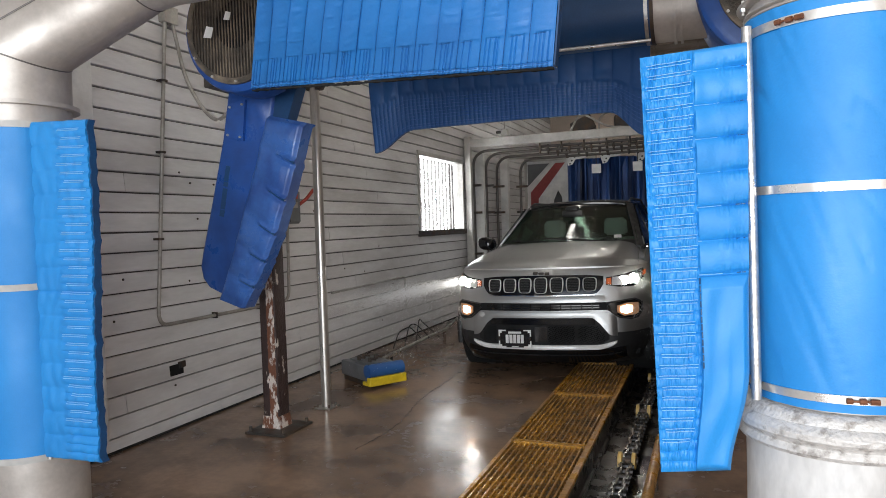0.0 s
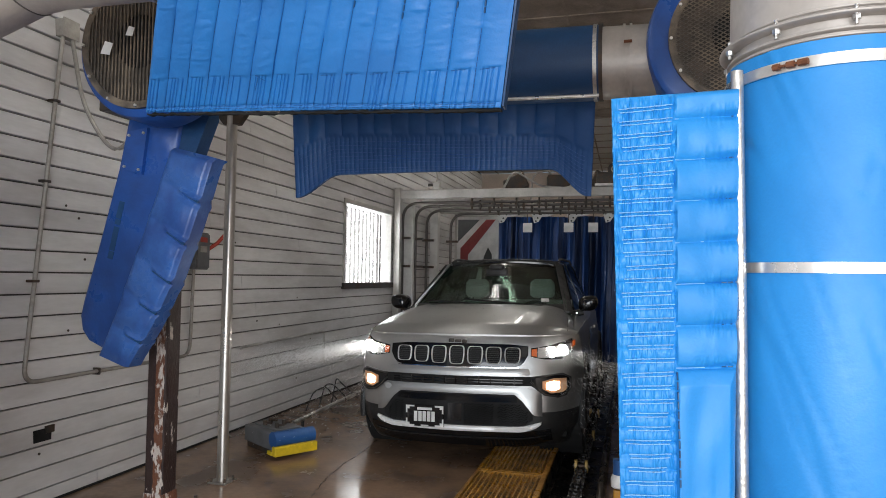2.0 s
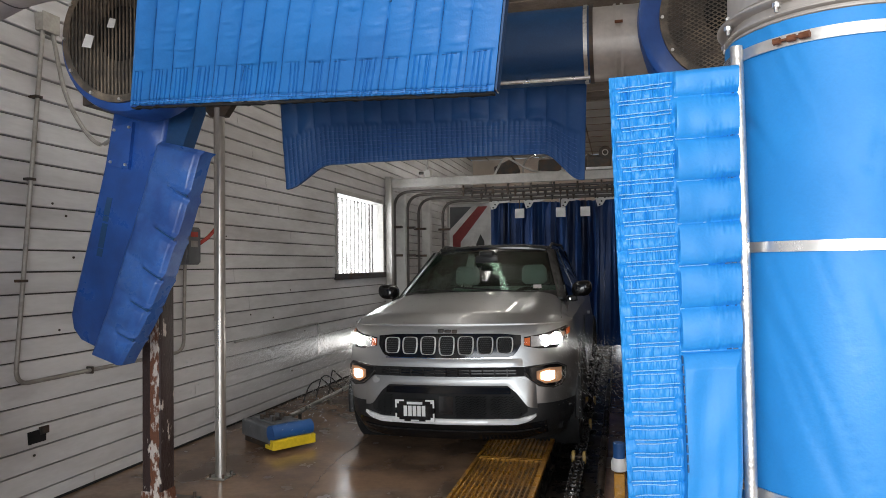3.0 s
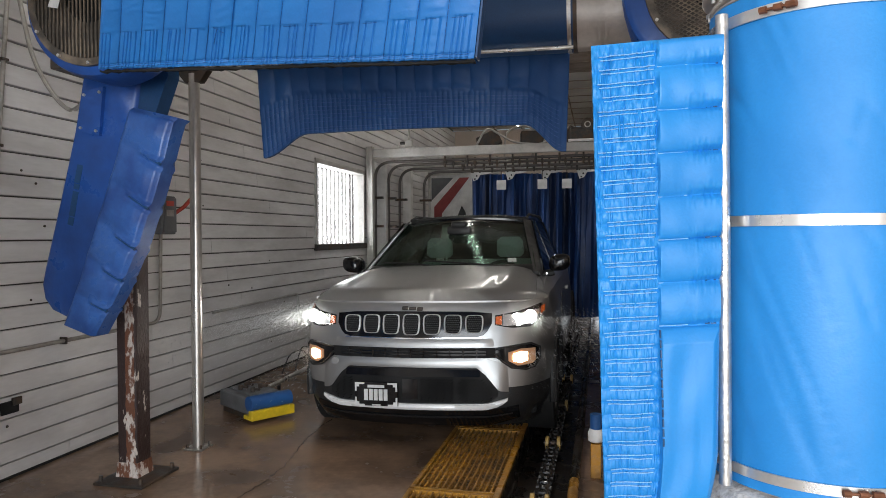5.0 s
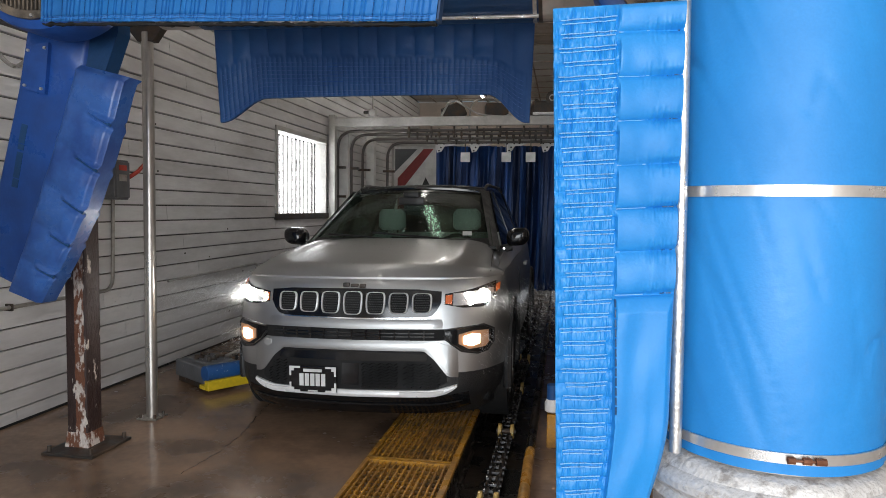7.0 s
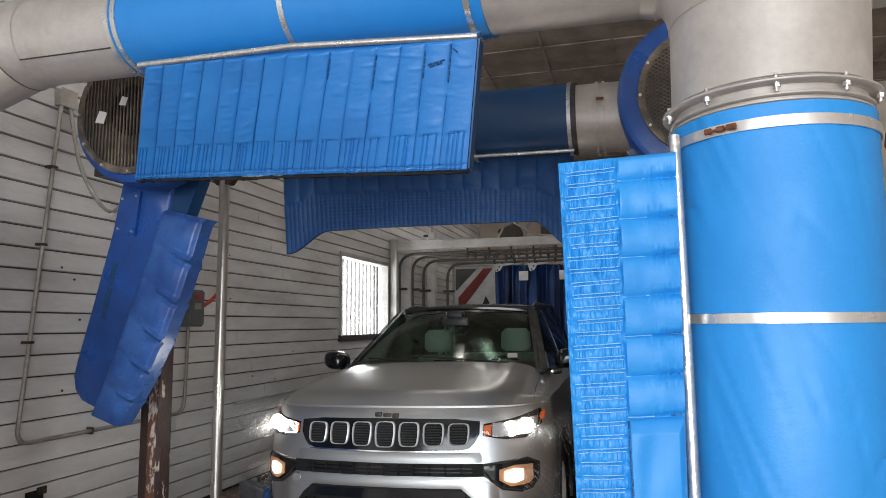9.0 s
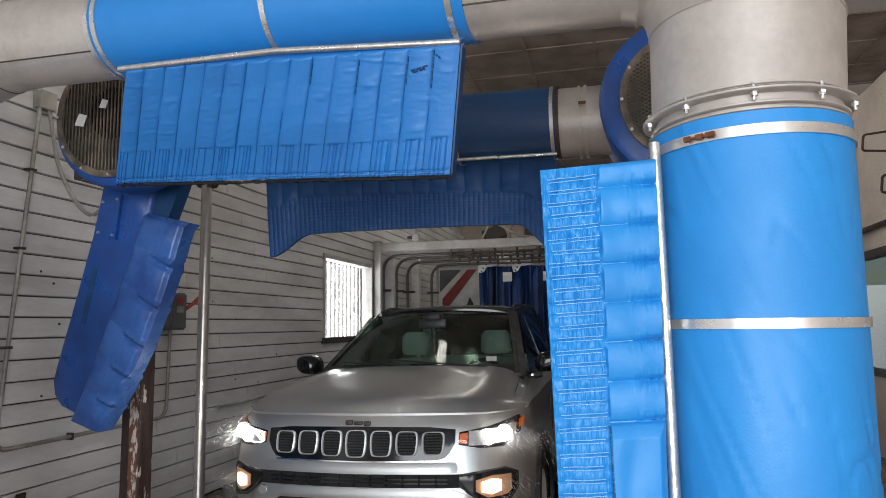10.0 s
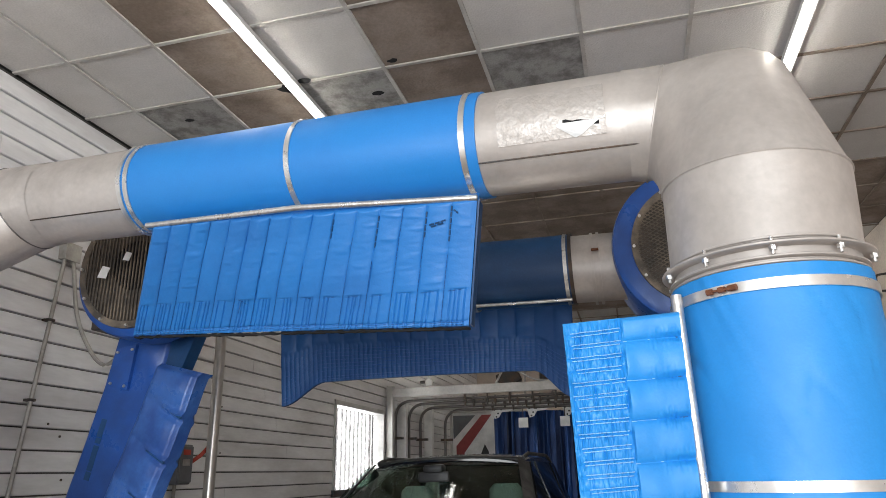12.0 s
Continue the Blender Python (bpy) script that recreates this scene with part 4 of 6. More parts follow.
wpart("outlet_cover", sheet(outlet, 44, 190, (0, 0.10, 0)), M_blue_lit_scuffed, noz, "scuffed ribbed outlet cover, its brighter light put into the colour", True)
for r in RIBS:
    a, b = outlet(0.995, r), outlet(0.62, r + 0.0 - 0.045 * 0.38 * 0.9)
    d = Vector((0, -0.002, -0.012))
    wpart("vane", tube([a + d, a.lerp(b, 0.5) + d, b + d], 0.006, 8, radii=(0.0075, 0.006, 0.003)), M_blue_dark, noz, "dark blue bar just under the rib", True)
wpart("patch_plate", slab([(-2.60, 2.20), (-2.47, 2.22), (-2.50, 1.96), (-2.63, 1.99)], 4.075, 4.10), M_blue_plastic, noz, "bolted cover plate")
for x, z in ((-2.585, 2.18), (-2.49, 2.19), (-2.515, 1.985), (-2.61, 2.005), (-2.42, 2.30)):
    wpart("bolt", cyl((x, 4.08, z), (x, 4.065, z), 0.008, 8), M_alu, noz)
wpart("neck", slab([(-2.60, 2.30), (-2.56, 2.50), (-2.12, 2.50), (-2.11, 2.27), (-2.20, 2.04), (-2.38, 1.90)], 4.12, 4.22), M_blue_dark, noz, "dark inner neck")
for k, (t, w) in enumerate(((0.28, 0.10), (0.36, 0.03), (0.42, 0.05), (0.47, 0.04), (0.52, 0.05), (0.58, 0.045))):
    c = Vector((-2.60, 4.10, 2.0)).lerp(Vector((-2.78, 4.10, 1.15)), t)
    wpart("worn_lettering", turned(box(-0.018, 0.018, -0.002, 0.002, -w / 2, w / 2), Matrix.Translation(c) @ pose(0, 0, 0, 0, 14, 0)), M_blue_dark, noz, "worn unreadable moulded mark")

# posts
rp = thing("rusty_column", (-2.565, 4.45, 0), "dark peeling steel column with rust on a bolted base plate", "column")
col = box(-2.652, -2.522, 4.375, 4.505, 0.016, 2.3, 0.012)
wpart("shaft", col, M_rustpaint, rp)
wpart("peeling_strip", sheet(lambda u, v: Vector((-2.592 + 0.058 * u + 0.006 * noise.noise(Vector((v * 30, u, 2))), 4.374 - 0.004 * abs(noise.noise(Vector((u * 4, v * 40, 1)))), 0.016 + v * 1.35)), 6, 120, (0, 0.003, 0)), M_peel, rp, "pale flaking paint over rust", True)
wpart("foot_flare", loft([[Vector((-2.587 + sx * w, 4.44 + sy * w, z)) for sx, sy in ((-1, -1), (1, -1), (1, 1), (-1, 1))] for z, w in ((0.016, 0.074), (0.04, 0.071), (0.07, 0.068), (0.10, 0.0655))]), M_peel, rp, "flaking paint on the flared foot")
wpart("base_plate", box(-2.72, -2.40, 4.25, 4.60, 0.0, 0.016, 0.004), M_darksteel, rp)
for x in (-2.69, -2.43):
    for y in (4.28, 4.57):
        wpart("anchor_bolt", cyl((x, y, 0.01), (x, y, 0.05), 0.011, 8), M_darksteel, rp)
pp = thing("pipe_post", (-2.525, 5.0, 0), "bright round steel pipe post on a small flange", "post")
wpart("pipe", cyl((-2.525, 5.0, 0.0), (-2.525, 5.0, 2.50), 0.037, 24), M_steel, pp, smooth=True)
wpart("foot_flange", box(-2.595, -2.455, 4.93, 5.07, 0.0, 0.012, 0.003), M_steel, pp)
for x in (-2.575, -2.475):
    for y in (4.95, 5.05):
        wpart("bolt", cyl((x, y, 0.01), (x, y, 0.035), 0.008, 8), M_darksteel, pp)
wpart("top_bracket", slab([(-2.675, 2.56), (-2.375, 2.56), (-2.465, 2.44), (-2.575, 2.44)], 4.97, 5.03), M_darksteel, pp)
wpart("cross_rail", box(-2.85, -1.9, 4.99, 5.04, 2.56, 2.61, 0.004), M_darksteel, pp, "dark steel rail carrying the blowers")

# conveyor: grating, guide rail, chain
for k in range(8):
    y0 = 2.06 + k * 1.22
    g = thing("floor_grating", (-0.67, y0 + 0.6, 0), "worn yellow steel floor grating panel beside the conveyor", "grating", "conveyor gratings")
    fr = box(GX0, GX0 + 0.022, y0, y0 + 1.205, -0.02, 0.045)
    box(GX0, GX1, y0, y0 + 0.02, -0.02, 0.043, bm=fr)
    box(GX0, GX1, y0 + 1.185, y0 + 1.205, -0.02, 0.043, bm=fr)
    wpart("frame", fr, M_yellow, g)
    # near-black sheet over the floor, paints the shade between the bars
    wpart("gap_sheet", box(GX0 + 0.022, GX1 - 0.012, y0 + 0.02, y0 + 1.185, 0.0075, 0.010), M_void, g, "near-black sheet for the shade in the gaps under the bars")
    for i in range(13):
        x = GX0 + 0.035 + i * 0.0335
        wpart("bar", box(x, x + 0.010, y0 + 0.02, y0 + 1.185, -0.0, 0.040), M_yellow, g)
    for j in range(23):
        y = y0 + 0.05 + j * 0.05
        wpart("cross_bar", box(GX0 + 0.02, GX1 - 0.005, y, y + 0.007, 0.012, 0.030), M_yellow_dark, g)
guide = thing("conveyor_rail", (-0.43, 6, 0), "worn yellow steel edge rail along the conveyor trench", "rail")
wpart("angle", box(GX1 - 0.012, GX1 + 0.022, 0.5, 12.5, 0.030, 0.055, 0.004), M_yellow, guide)
wpart("curb_web", merge(box(GX1 - 0.012, GX1 + 0.012, 0.5, 12.5, -0.1, 0.030), box(GX1 - 0.012, GX1 + 0.03, 0.5, 12.5, -0.13, -0.1)), M_trench, guide, "grimy black web of the edge angle")
guide2 = thing("conveyor_rail", (-0.03, 6, 0), "rusty steel guide rail along the conveyor trench", "rail")
wpart("tube", tube([(-0.035, 4.75, 0.05), (-0.035, 8.5, 0.05), (-0.035, 12.5, 0.05)], 0.026, 12), M_trench, guide2, smooth=True)
wpart("rail_end", tube([(-0.035, 2.2, 0.06), (-0.035, 3.5, 0.07), (-0.035, 4.6, 0.07), (-0.035, 4.75, 0.05)], 0.027, 12), M_yellow, guide2, "yellow painted rail end", True)
for y in (2.5, 4.0, 5.5, 7.0, 8.5, 10):
    wpart("bracket", box(-0.06, -0.01, y, y + 0.05, -0.16, 0.05), M_darksteel, guide2)

chain = thing("conveyor_chain", (-0.22, 5, -0.1), "oily black conveyor chain with yellow roller pairs", "chain")
for k in range(130):
    y = 1.2 + k * 0.085
    w = 0.018 if k % 2 else 0.030
    lb = box(-0.22 - w - 0.006, -0.22 - w + 0.006, y, y + 0.10, -0.10, -0.045)
    box(-0.22 + w - 0.006, -0.22 + w + 0.006, y, y + 0.10, -0.10, -0.045, bm=lb)
    cyl((-0.265, y + 0.01, -0.072), (-0.175, y + 0.01, -0.072), 0.016, 8, lb)
    wpart("chain_link", lb, M_trench, chain)


def roller_pair():
    r = thing("conveyor_roller", (-0.22, 0, -0.05), "yellow wheeled roller pair pushing along the chain", "roller", "conveyor rollers")
    for s in (-1, 1):
        part("wheel", loft([ring((s * x, 0, 0), (1, 0, 0), rr, 24) for x, rr in ((0.026, 0.036), (0.03, 0.048), (0.05, 0.048), (0.054, 0.036))]), M_roller, r, smooth=True)
        part("hub", cyl((s * 0.054, 0, 0), (s * 0.064, 0, 0), 0.018, 12), M_darksteel, r)
    part("axle", cyl((-0.05, 0, 0), (0.05, 0, 0), 0.018, 12), M_darksteel, r)
    return r


rollers = [roller_pair()]
for k in range(5):
    rollers.append(copy_thing(rollers[0], pose(-0.22, 0, -0.05)))

# drum of soap beside the trench
tank = thing("applicator_tank", (0.08, 5.0, 0), "small white bottle with a blue cap on a yellow stand", "tank")
wpart("stand", box(0.05, 0.11, 4.96, 5.04, 0, 0.20, 0.006), M_yellow, tank)
wpart("tank_body", loft([ring((0.08, 5.0, z), (0, 0, 1), r, 24) for z, r in ((0.205, 0.03), (0.215, 0.045), (0.26, 0.046), (0.285, 0.035))]), M_white, tank, smooth=True)
wpart("cap", cyl((0.08, 5.0, 0.285), (0.08, 5.0, 0.37), 0.034, 20), M_blue_deep, tank, smooth=True)
# added black panel on legs, stands in for the darkness right of the lane
shade_wall = thing("splash_guard", (0.2, 8.0, 0), "added black panel standing in for the unlit right side of the lane", "panel")
wpart("panel", box(0.19, 0.22, 5.3, 10.4, 0.05, 1.15, 0.006), M_trench, shade_wall)
for y in (5.35, 7.0, 8.7, 10.3):
    wpart("leg", box(0.22, 0.27, y, y + 0.05, 0, 1.1, 0.004), M_darksteel, shade_wall)

# wheel-height applicator by the wall
rob = thing("tyre_applicator", (-2.6, 5.75, 0), "low grey applicator box with a blue roller and yellow bumper", "machine")
R2 = Matrix.Translation((-2.345, 5.72, 0)) @ pose(0, 0, 0, 0, 0, -33)
wpart("housing", turned(merge(box(-0.56, -0.10, -0.16, 0.17, 0.055, 0.185, 0.012), box(-0.50, -0.14, -0.10, 0.12, 0.18, 0.20, 0.006)), R2), M_grey, rob)
wpart("roller", turned(cyl((-0.055, -0.175, 0.15), (-0.055, 0.175, 0.15), 0.058, 24), R2), M_blue_deep, rob, "blue foam roller", True)
wpart("bumper", turned(merge(box(-0.045, 0.012, -0.185, 0.185, 0.03, 0.105, 0.008), box(-0.12, -0.045, -0.185, 0.185, 0.03, 0.06, 0.004)), R2), M_yellow_clean, rob, "yellow bumper strip")
for x, y in ((-0.42, 0.0), (-0.30, 0.06), (-0.22, -0.05), (-0.36, -0.08)):
    wpart("fitting", turned(merge(cyl((x, y, 0.195), (x, y, 0.235), 0.018, 10), cyl((x, y, 0.22), (x + 0.07, y + 0.02, 0.225), 0.010, 8)), R2), M_darksteel, rob)
wpart("foot", turned(box(-0.58, -0.16, -0.12, 0.13, 0.0, 0.06), R2), M_darksteel, rob)
wpart("arm", turned(tube([(-0.6, 0.05, 0.12), (-0.75, 0.05, 0.12), (-0.82, 0.2, 0.12)], 0.025, 10), R2), M_grey, rob)
rail = thing("floor_rail", (-2.75, 7.5, 0), "long pale steel guide bar just above the floor", "rail")
wpart("bar", tube([(-2.68, 6.30, 0.12), (-2.75, 8.2, 0.12), (-2.95, 9.2, 0.12)], 0.022, 10), M_steel, rail, smooth=True)
for y, x in ((6.5, -2.685), (8.1, -2.745), (9.1, -2.93)):
    wpart("leg", cyl((x, y, 0), (x, y, 0.11), 0.016, 8), M_darksteel, rail)
hoses = thing("hose_bundle", (-2.75, 7.4, 0), "tangle of black hoses on brackets by the wall", "hose")
for k in range(3):
    pts = [(-3.05 + 0.05 * k, 7.3 + 0.2 * k, 0.02), (-3.02 + 0.04 * k, 7.4 + 0.2 * k, 0.20 + 0.05 * k), (-2.95, 7.55 + 0.18 * k, 0.24), (-2.85 + 0.04 * k, 7.7 + 0.15 * k, 0.05)]
    wpart("hose", tube(rounded(pts, 0.06), 0.007, 8), M_black, hoses, smooth=True)

# wall services
cond = thing("wall_conduit", (WALL, 4.2, 0.75), "grey painted electrical conduit with clips on the siding", "conduit")
wx = WALL + 0.045
wpart("pipe", tube(rounded([(wx, 4.26, 2.86), (wx, 4.07, 0.755), (wx, 5.63, 0.755), (wx, 5.65, 1.44)], 0.10, 6), 0.0135, 10), M_conduit, cond, smooth=True)
for z, y in ((2.45, 4.225), (1.95, 4.178), (1.35, 4.123)):
    wpart("clip", box(WALL, WALL + 0.062, y - 0.028, y + 0.022, z - 0.008, z + 0.008, 0.003), M_darksteel, cond)
for y in (4.65, 5.2):
    wpart("clip", box(WALL, WALL + 0.062, y - 0.008, y + 0.008, 0.732, 0.778, 0.003), M_darksteel, cond)
jb = thing("junction_box", (WALL, 4.30, 2.86), "small rusty junction box at the top of the conduit", "electrical box")
wpart("body", box(WALL, WALL + 0.07, 4.235, 4.355, 2.86, 2.97, 0.006), M_conduit, jb)
wpart("lid", box(WALL + 0.07, WALL + 0.077, 4.23, 4.36, 2.855, 2.975, 0.003), M_conduit, jb)
wpart("cable", tube(rounded([(WALL + 0.05, 4.33, 2.86), (WALL + 0.12, 4.36, 2.45), (-3.05, 4.45, 2.18), (-2.80, 4.30, 2.16), (-2.62, 4.22, 2.30)], 0.15, 7), 0.013, 8), M_conduit, jb, "grey flexible cable looping to the blower", True)
sw = thing("disconnect_switch", (WALL, 5.70, 1.6), "grey safety switch box with a red lever", "switch")
wpart("body", box(WALL, WALL + 0.12, 5.56, 5.74, 1.44, 1.74, 0.010), M_grey, sw)
wpart("cover", box(WALL + 0.12, WALL + 0.135, 5.57, 5.73, 1.455, 1.725, 0.005), M_grey, sw)
wpart("label_plate", box(WALL + 0.135, WALL + 0.138, 5.60, 5.69, 1.66, 1.70), M_red, sw, "red label plate")
wpart("label_plate", box(WALL + 0.135, WALL + 0.138, 5.60, 5.69, 1.58, 1.63), M_conduit, sw, "white label plate")
wpart("lever", tube([(WALL + 0.10, 5.74, 1.60), (WALL + 0.14, 5.82, 1.66), (WALL + 0.16, 5.92, 1.75)], 0.016, 8), M_red, sw, "red lever")
c2 = thing("wall_conduit", (WALL, 7.3, 0.77), "thin painted conduit along the siding", "conduit")
wpart("pipe", tube(rounded([(WALL + 0.03, 6.4, 0.74), (WALL + 0.03, 8.16, 0.765), (WALL + 0.03, 8.18, 0.40)], 0.05), 0.012, 8), M_white_steel, c2, smooth=True)
ol = thing("wall_outlet", (WALL, 4.26, 0.42), "broken dark outlet hole in the siding", "outlet")
wpart("box", box(WALL - 0.01, WALL + 0.018, 4.19, 4.32, 0.38, 0.455, 0.004), M_void, ol)
wpart("flap", box(WALL + 0.01, WALL + 0.026, 4.27, 4.335, 0.425, 0.47, 0.003), M_darksteel, ol)
trim = plain("trim", box(WALL, WALL + 0.05, 3.46, 3.62, 0.09, 3.0, 0.005), M_white, "white vertical trim board on the siding", "trim")

# ---- wash section further in ----
fr = thing("wash_frame", (-1.5, 10.4, 0), "white painted steel arch frame over the wash bay", "frame")
wpart("post", box(-3.26, -3.16, 10.50, 10.60, 0, 2.74, 0.006), M_white_steel, fr)
wpart("post", box(1.0, 1.14, 10.50, 10.64, 0, 2.72, 0.006), M_white_steel, fr)
wpart("beam", box(-3.16, 1.0, 10.51, 10.59, 2.575, 2.70, 0.006), M_white_steel, fr)
wpart("beam", box(-3.13, 1.0, 12.6, 12.7, 2.55, 2.65, 0.006), M_white_steel, fr)
wpart("post", box(-3.22, -3.07, 10.85, 10.95, 0, 2.52, 0.006), M_white, fr)
wpart("post", box(-3.16, -3.02, 12.1, 12.22, 0, 2.60, 0.006), M_white, fr)
for k, (x, y) in enumerate(((-3.12, 10.75), (-2.99, 11.0), (-2.93, 11.4), (-2.62, 11.75))):
    ps = thing("spray_pipe", (x, 10.9 + k * 0.3, 0), "dark water pipe rising and bending along the frame", "pipe", "spray pipes")
    wpart("pipe", tube(rounded([(x - 0.08, y, 0.1), (x - 0.08, y, 2.53 - 0.025 * k), (0.9, y - 0.1, 2.53 - 0.025 * k)], 0.26, 8), 0.022, 10), M_pipe, ps, smooth=True)
    for z in (0.9, 1.55, 1.98):
        wpart("bracket", box(x - 0.15, x + 0.04, y - 0.03, y + 0.03, z, z + 0.035), M_darksteel, ps)
    for j in range(9):
        xx = -2.1 + j * 0.33 + 0.07 * k
        wpart("spray_nozzle", merge(cyl((xx, y - 0.09, 2.42), (xx, y - 0.09, 2.58), 0.014, 8), box(xx - 0.02, xx + 0.02, y - 0.12, y - 0.06, 2.47, 2.52)), M_darksteel, ps)
for k in range(4):
    x0 = -1.92 + k * 0.56
    mt = thing("cloth_curtain", (x0, 11.9, 2.4), "hanging dark blue wash cloth strips on a pale bracket", "wash cloth", "wash cloths")
    wpart("bracket", slab([(x0 - 0.02, 2.47), (x0 + 0.40, 2.50), (x0 + 0.36, 2.45), (x0 + 0.26, 2.405), (x0 + 0.15, 2.40), (x0 + 0.10, 2.32), (x0 + 0.03, 2.30)], 11.78, 11.80), M_white, mt, "pale perforated bracket")
    for hx, hz in ((0.03, 2.44), (0.09, 2.38), (0.06, 2.33), (0.14, 2.44), (0.20, 2.45), (0.26, 2.45), (0.32, 2.47)):
        wpart("bolt_hole", cyl((x0 + hx, 11.775, hz), (x0 + hx, 11.785, hz), 0.014, 8), M_void, mt)
    for j in range(6):
        xs = x0 - 0.01 + j * 0.092
        sd = random.random() * 9
        wpart("strip", sheet(lambda u, v: Vector((xs + u * 0.14 + 0.03 * math.sin(v * 3 + sd) * v, 11.86 + 0.05 * math.sin(u * 6 + v * 2 + sd) + 0.05 * j, 2.42 - v * 2.30)), 6, 14, (0, 0.012, 0)), M_cloth, mt, smooth=True)
for x in (-1.43, -0.78, -0.40):
    tg = thing("paper_tag", (x, 11.76, 2.25), "small white card hanging before the wash cloths", "card", "hanging cards")
    wpart("card", box(x - 0.075, x + 0.075, 11.755, 11.759, 2.15, 2.30), M_white, tg)
    wpart("wire", cyl((x, 11.757, 2.30), (x, 11.757, 2.50), 0.006, 6), M_darksteel, tg)
hb = thing("hanging_box", (-2.58, 10.42, 2.7), "pale junction box on a thin drop rod", "electrical box")
wpart("body", box(-2.63, -2.53, 10.40, 10.48, 2.705, 2.80, 0.005), M_white_steel, hb)
wpart("drop_rod", cyl((-2.58, 10.44, 2.80), (-2.58, 10.44, CEIL), 0.012, 8), M_white_steel, hb)
wpart("knob", cyl((-2.71, 10.44, 2.76), (-2.63, 10.44, 2.76), 0.022, 8), M_darksteel, hb)
ban = thing("banner", (-2.7, 13.4, 1.9), "red white and black printed banner on the wall", "banner")
wpart("sheet", box(-3.0, -1.7, 13.40, 13.41, 1.35, 2.55), M_white, ban)
wpart("red_stripe", slab([(-2.93, 1.96), (-2.93, 1.35), (-2.80, 1.35), (-2.78, 1.84), (-2.26, 2.50), (-2.44, 2.50)], 13.385, 13.395), M_bannerred, ban, "red diagonal stripe")
wpart("black_shape", slab([(-2.52, 1.36), (-2.30, 1.36), (-2.33, 1.85), (-2.40, 1.98), (-2.48, 1.80)], 13.385, 13.395), M_black, ban, "black printed shape")
wpart("grey_corner", slab([(-2.98, 2.50), (-2.98, 2.08), (-2.56, 2.50)], 13.385, 13.395), M_grey, ban, "grey printed corner")
wpart("frame", merge(box(-3.04, -3.0, 13.36, 13.42, 0, 2.6), box(-3.04, -1.7, 13.36, 13.42, 2.55, 2.6)), M_white_steel, ban)
for k in range(3):
    bx = thing("overhead_motor", (-1.5 + k * 0.7, 11.4, 2.8), "dark motor and bracket on the wash frame", "motor", "overhead motors")
    x = -1.55 + k * 0.65
    wpart("body", turned(box(-0.17, 0.17, -0.15, 0.15, -0.12, 0.12, 0.02), Matrix.Translation((x, 11.3, 2.86)) @ pose(0, 0, 0, 0, 25 * (k - 1), 10)), M_darksteel, bx)
    wpart("strut", cyl((x, 11.3, 2.6), (x + 0.1, 11.3, 2.9), 0.02, 8), M_conduit, bx)
for k, pts in enumerate((((-1.75, 11.0, 2.66), (-1.55, 11.05, 3.05), (-1.15, 11.1, 2.80), (-0.70, 11.1, 2.76), (-0.45, 11.1, 3.05)), ((-1.30, 11.2, 2.60), (-1.28, 11.2, 3.0), (-0.95, 11.2, 3.08), (-0.55, 11.2, 2.66)), ((-1.05, 11.3, 3.3), (-1.0, 11.3, 2.8), (-0.75, 11.3, 2.70), (-0.2, 11.3, 2.74)))):
    ho = thing("overhead_hose", pts[0], "pale loose hose looping over the wash frame", "hose", "overhead hoses")
    wpart("hose", tube(rounded(list(pts), 0.12, 6), 0.016, 8), M_conduit if k else M_white_steel, ho, smooth=True)
gm = thing("overhead_motor", (-0.13, 10.55, 2.70), "dark gear motor standing on the frame beam", "motor", "overhead motors")
wpart("body", box(-0.30, 0.02, 10.47, 10.63, 2.702, 2.90, 0.025), M_darksteel, gm)
wpart("gearbox", loft([ring((-0.06, y, 2.93), (0, 1, 0), r, 20) for y, r in ((10.46, 0.07), (10.47, 0.09), (10.64, 0.09))]), M_darksteel, gm, smooth=True)
wpart("shaft_ring", band_ring((-0.06, 10.455, 2.93), (0, 1, 0), 0.030, 0.014, 0.014, 18), M_conduit, gm, "pale shaft ring", True)
wpart("bracket", box(-0.32, 0.10, 10.44, 10.50, 2.702, 2.735, 0.004), M_white, gm, "pale mounting bracket")
wr = thing("wrap_brush", (0.55, 11.2, 0), "tall dark side brush beside the wash lane", "brush")
wpart("bristles", loft([[Vector((0.62, 11.2, z)) + Vector((math.cos(a), math.sin(a), 0)) * (0.36 + 0.05 * math.sin(a * 13 + z * 9)) for a in (2 * math.pi * i / 52 for i in range(52))] for z in [0.3 + 0.1 * k for k in range(18)]]), M_cloth, wr)
wpart("spindle", cyl((0.62, 11.2, 0), (0.62, 11.2, 2.6), 0.05, 12), M_darksteel, wr)

# ceiling lamps
for x, y0 in ((-1.68, 2.35), (1.385, 2.85), (-1.68, 4.85), (-1.68, 8.6), (1.385, 8.0), (-1.68, 11.2), (-1.68, 13.8)):
    l = thing("tube_lamp", (x, y0 + 1.2, CEIL - 0.01), "lit bare fluorescent strip lamp on the ceiling", "lamp", "ceiling lamps")
    wpart("batten", box(x - 0.04, x + 0.04, y0, y0 + 2.44, CEIL - 0.045, CEIL - 0.013, 0.004), M_white, l)
    wpart("tube", cyl((x, y0 + 0.02, CEIL - 0.062), (x, y0 + 2.42, CEIL - 0.062), 0.016, 12), M_tube, l, smooth=True)

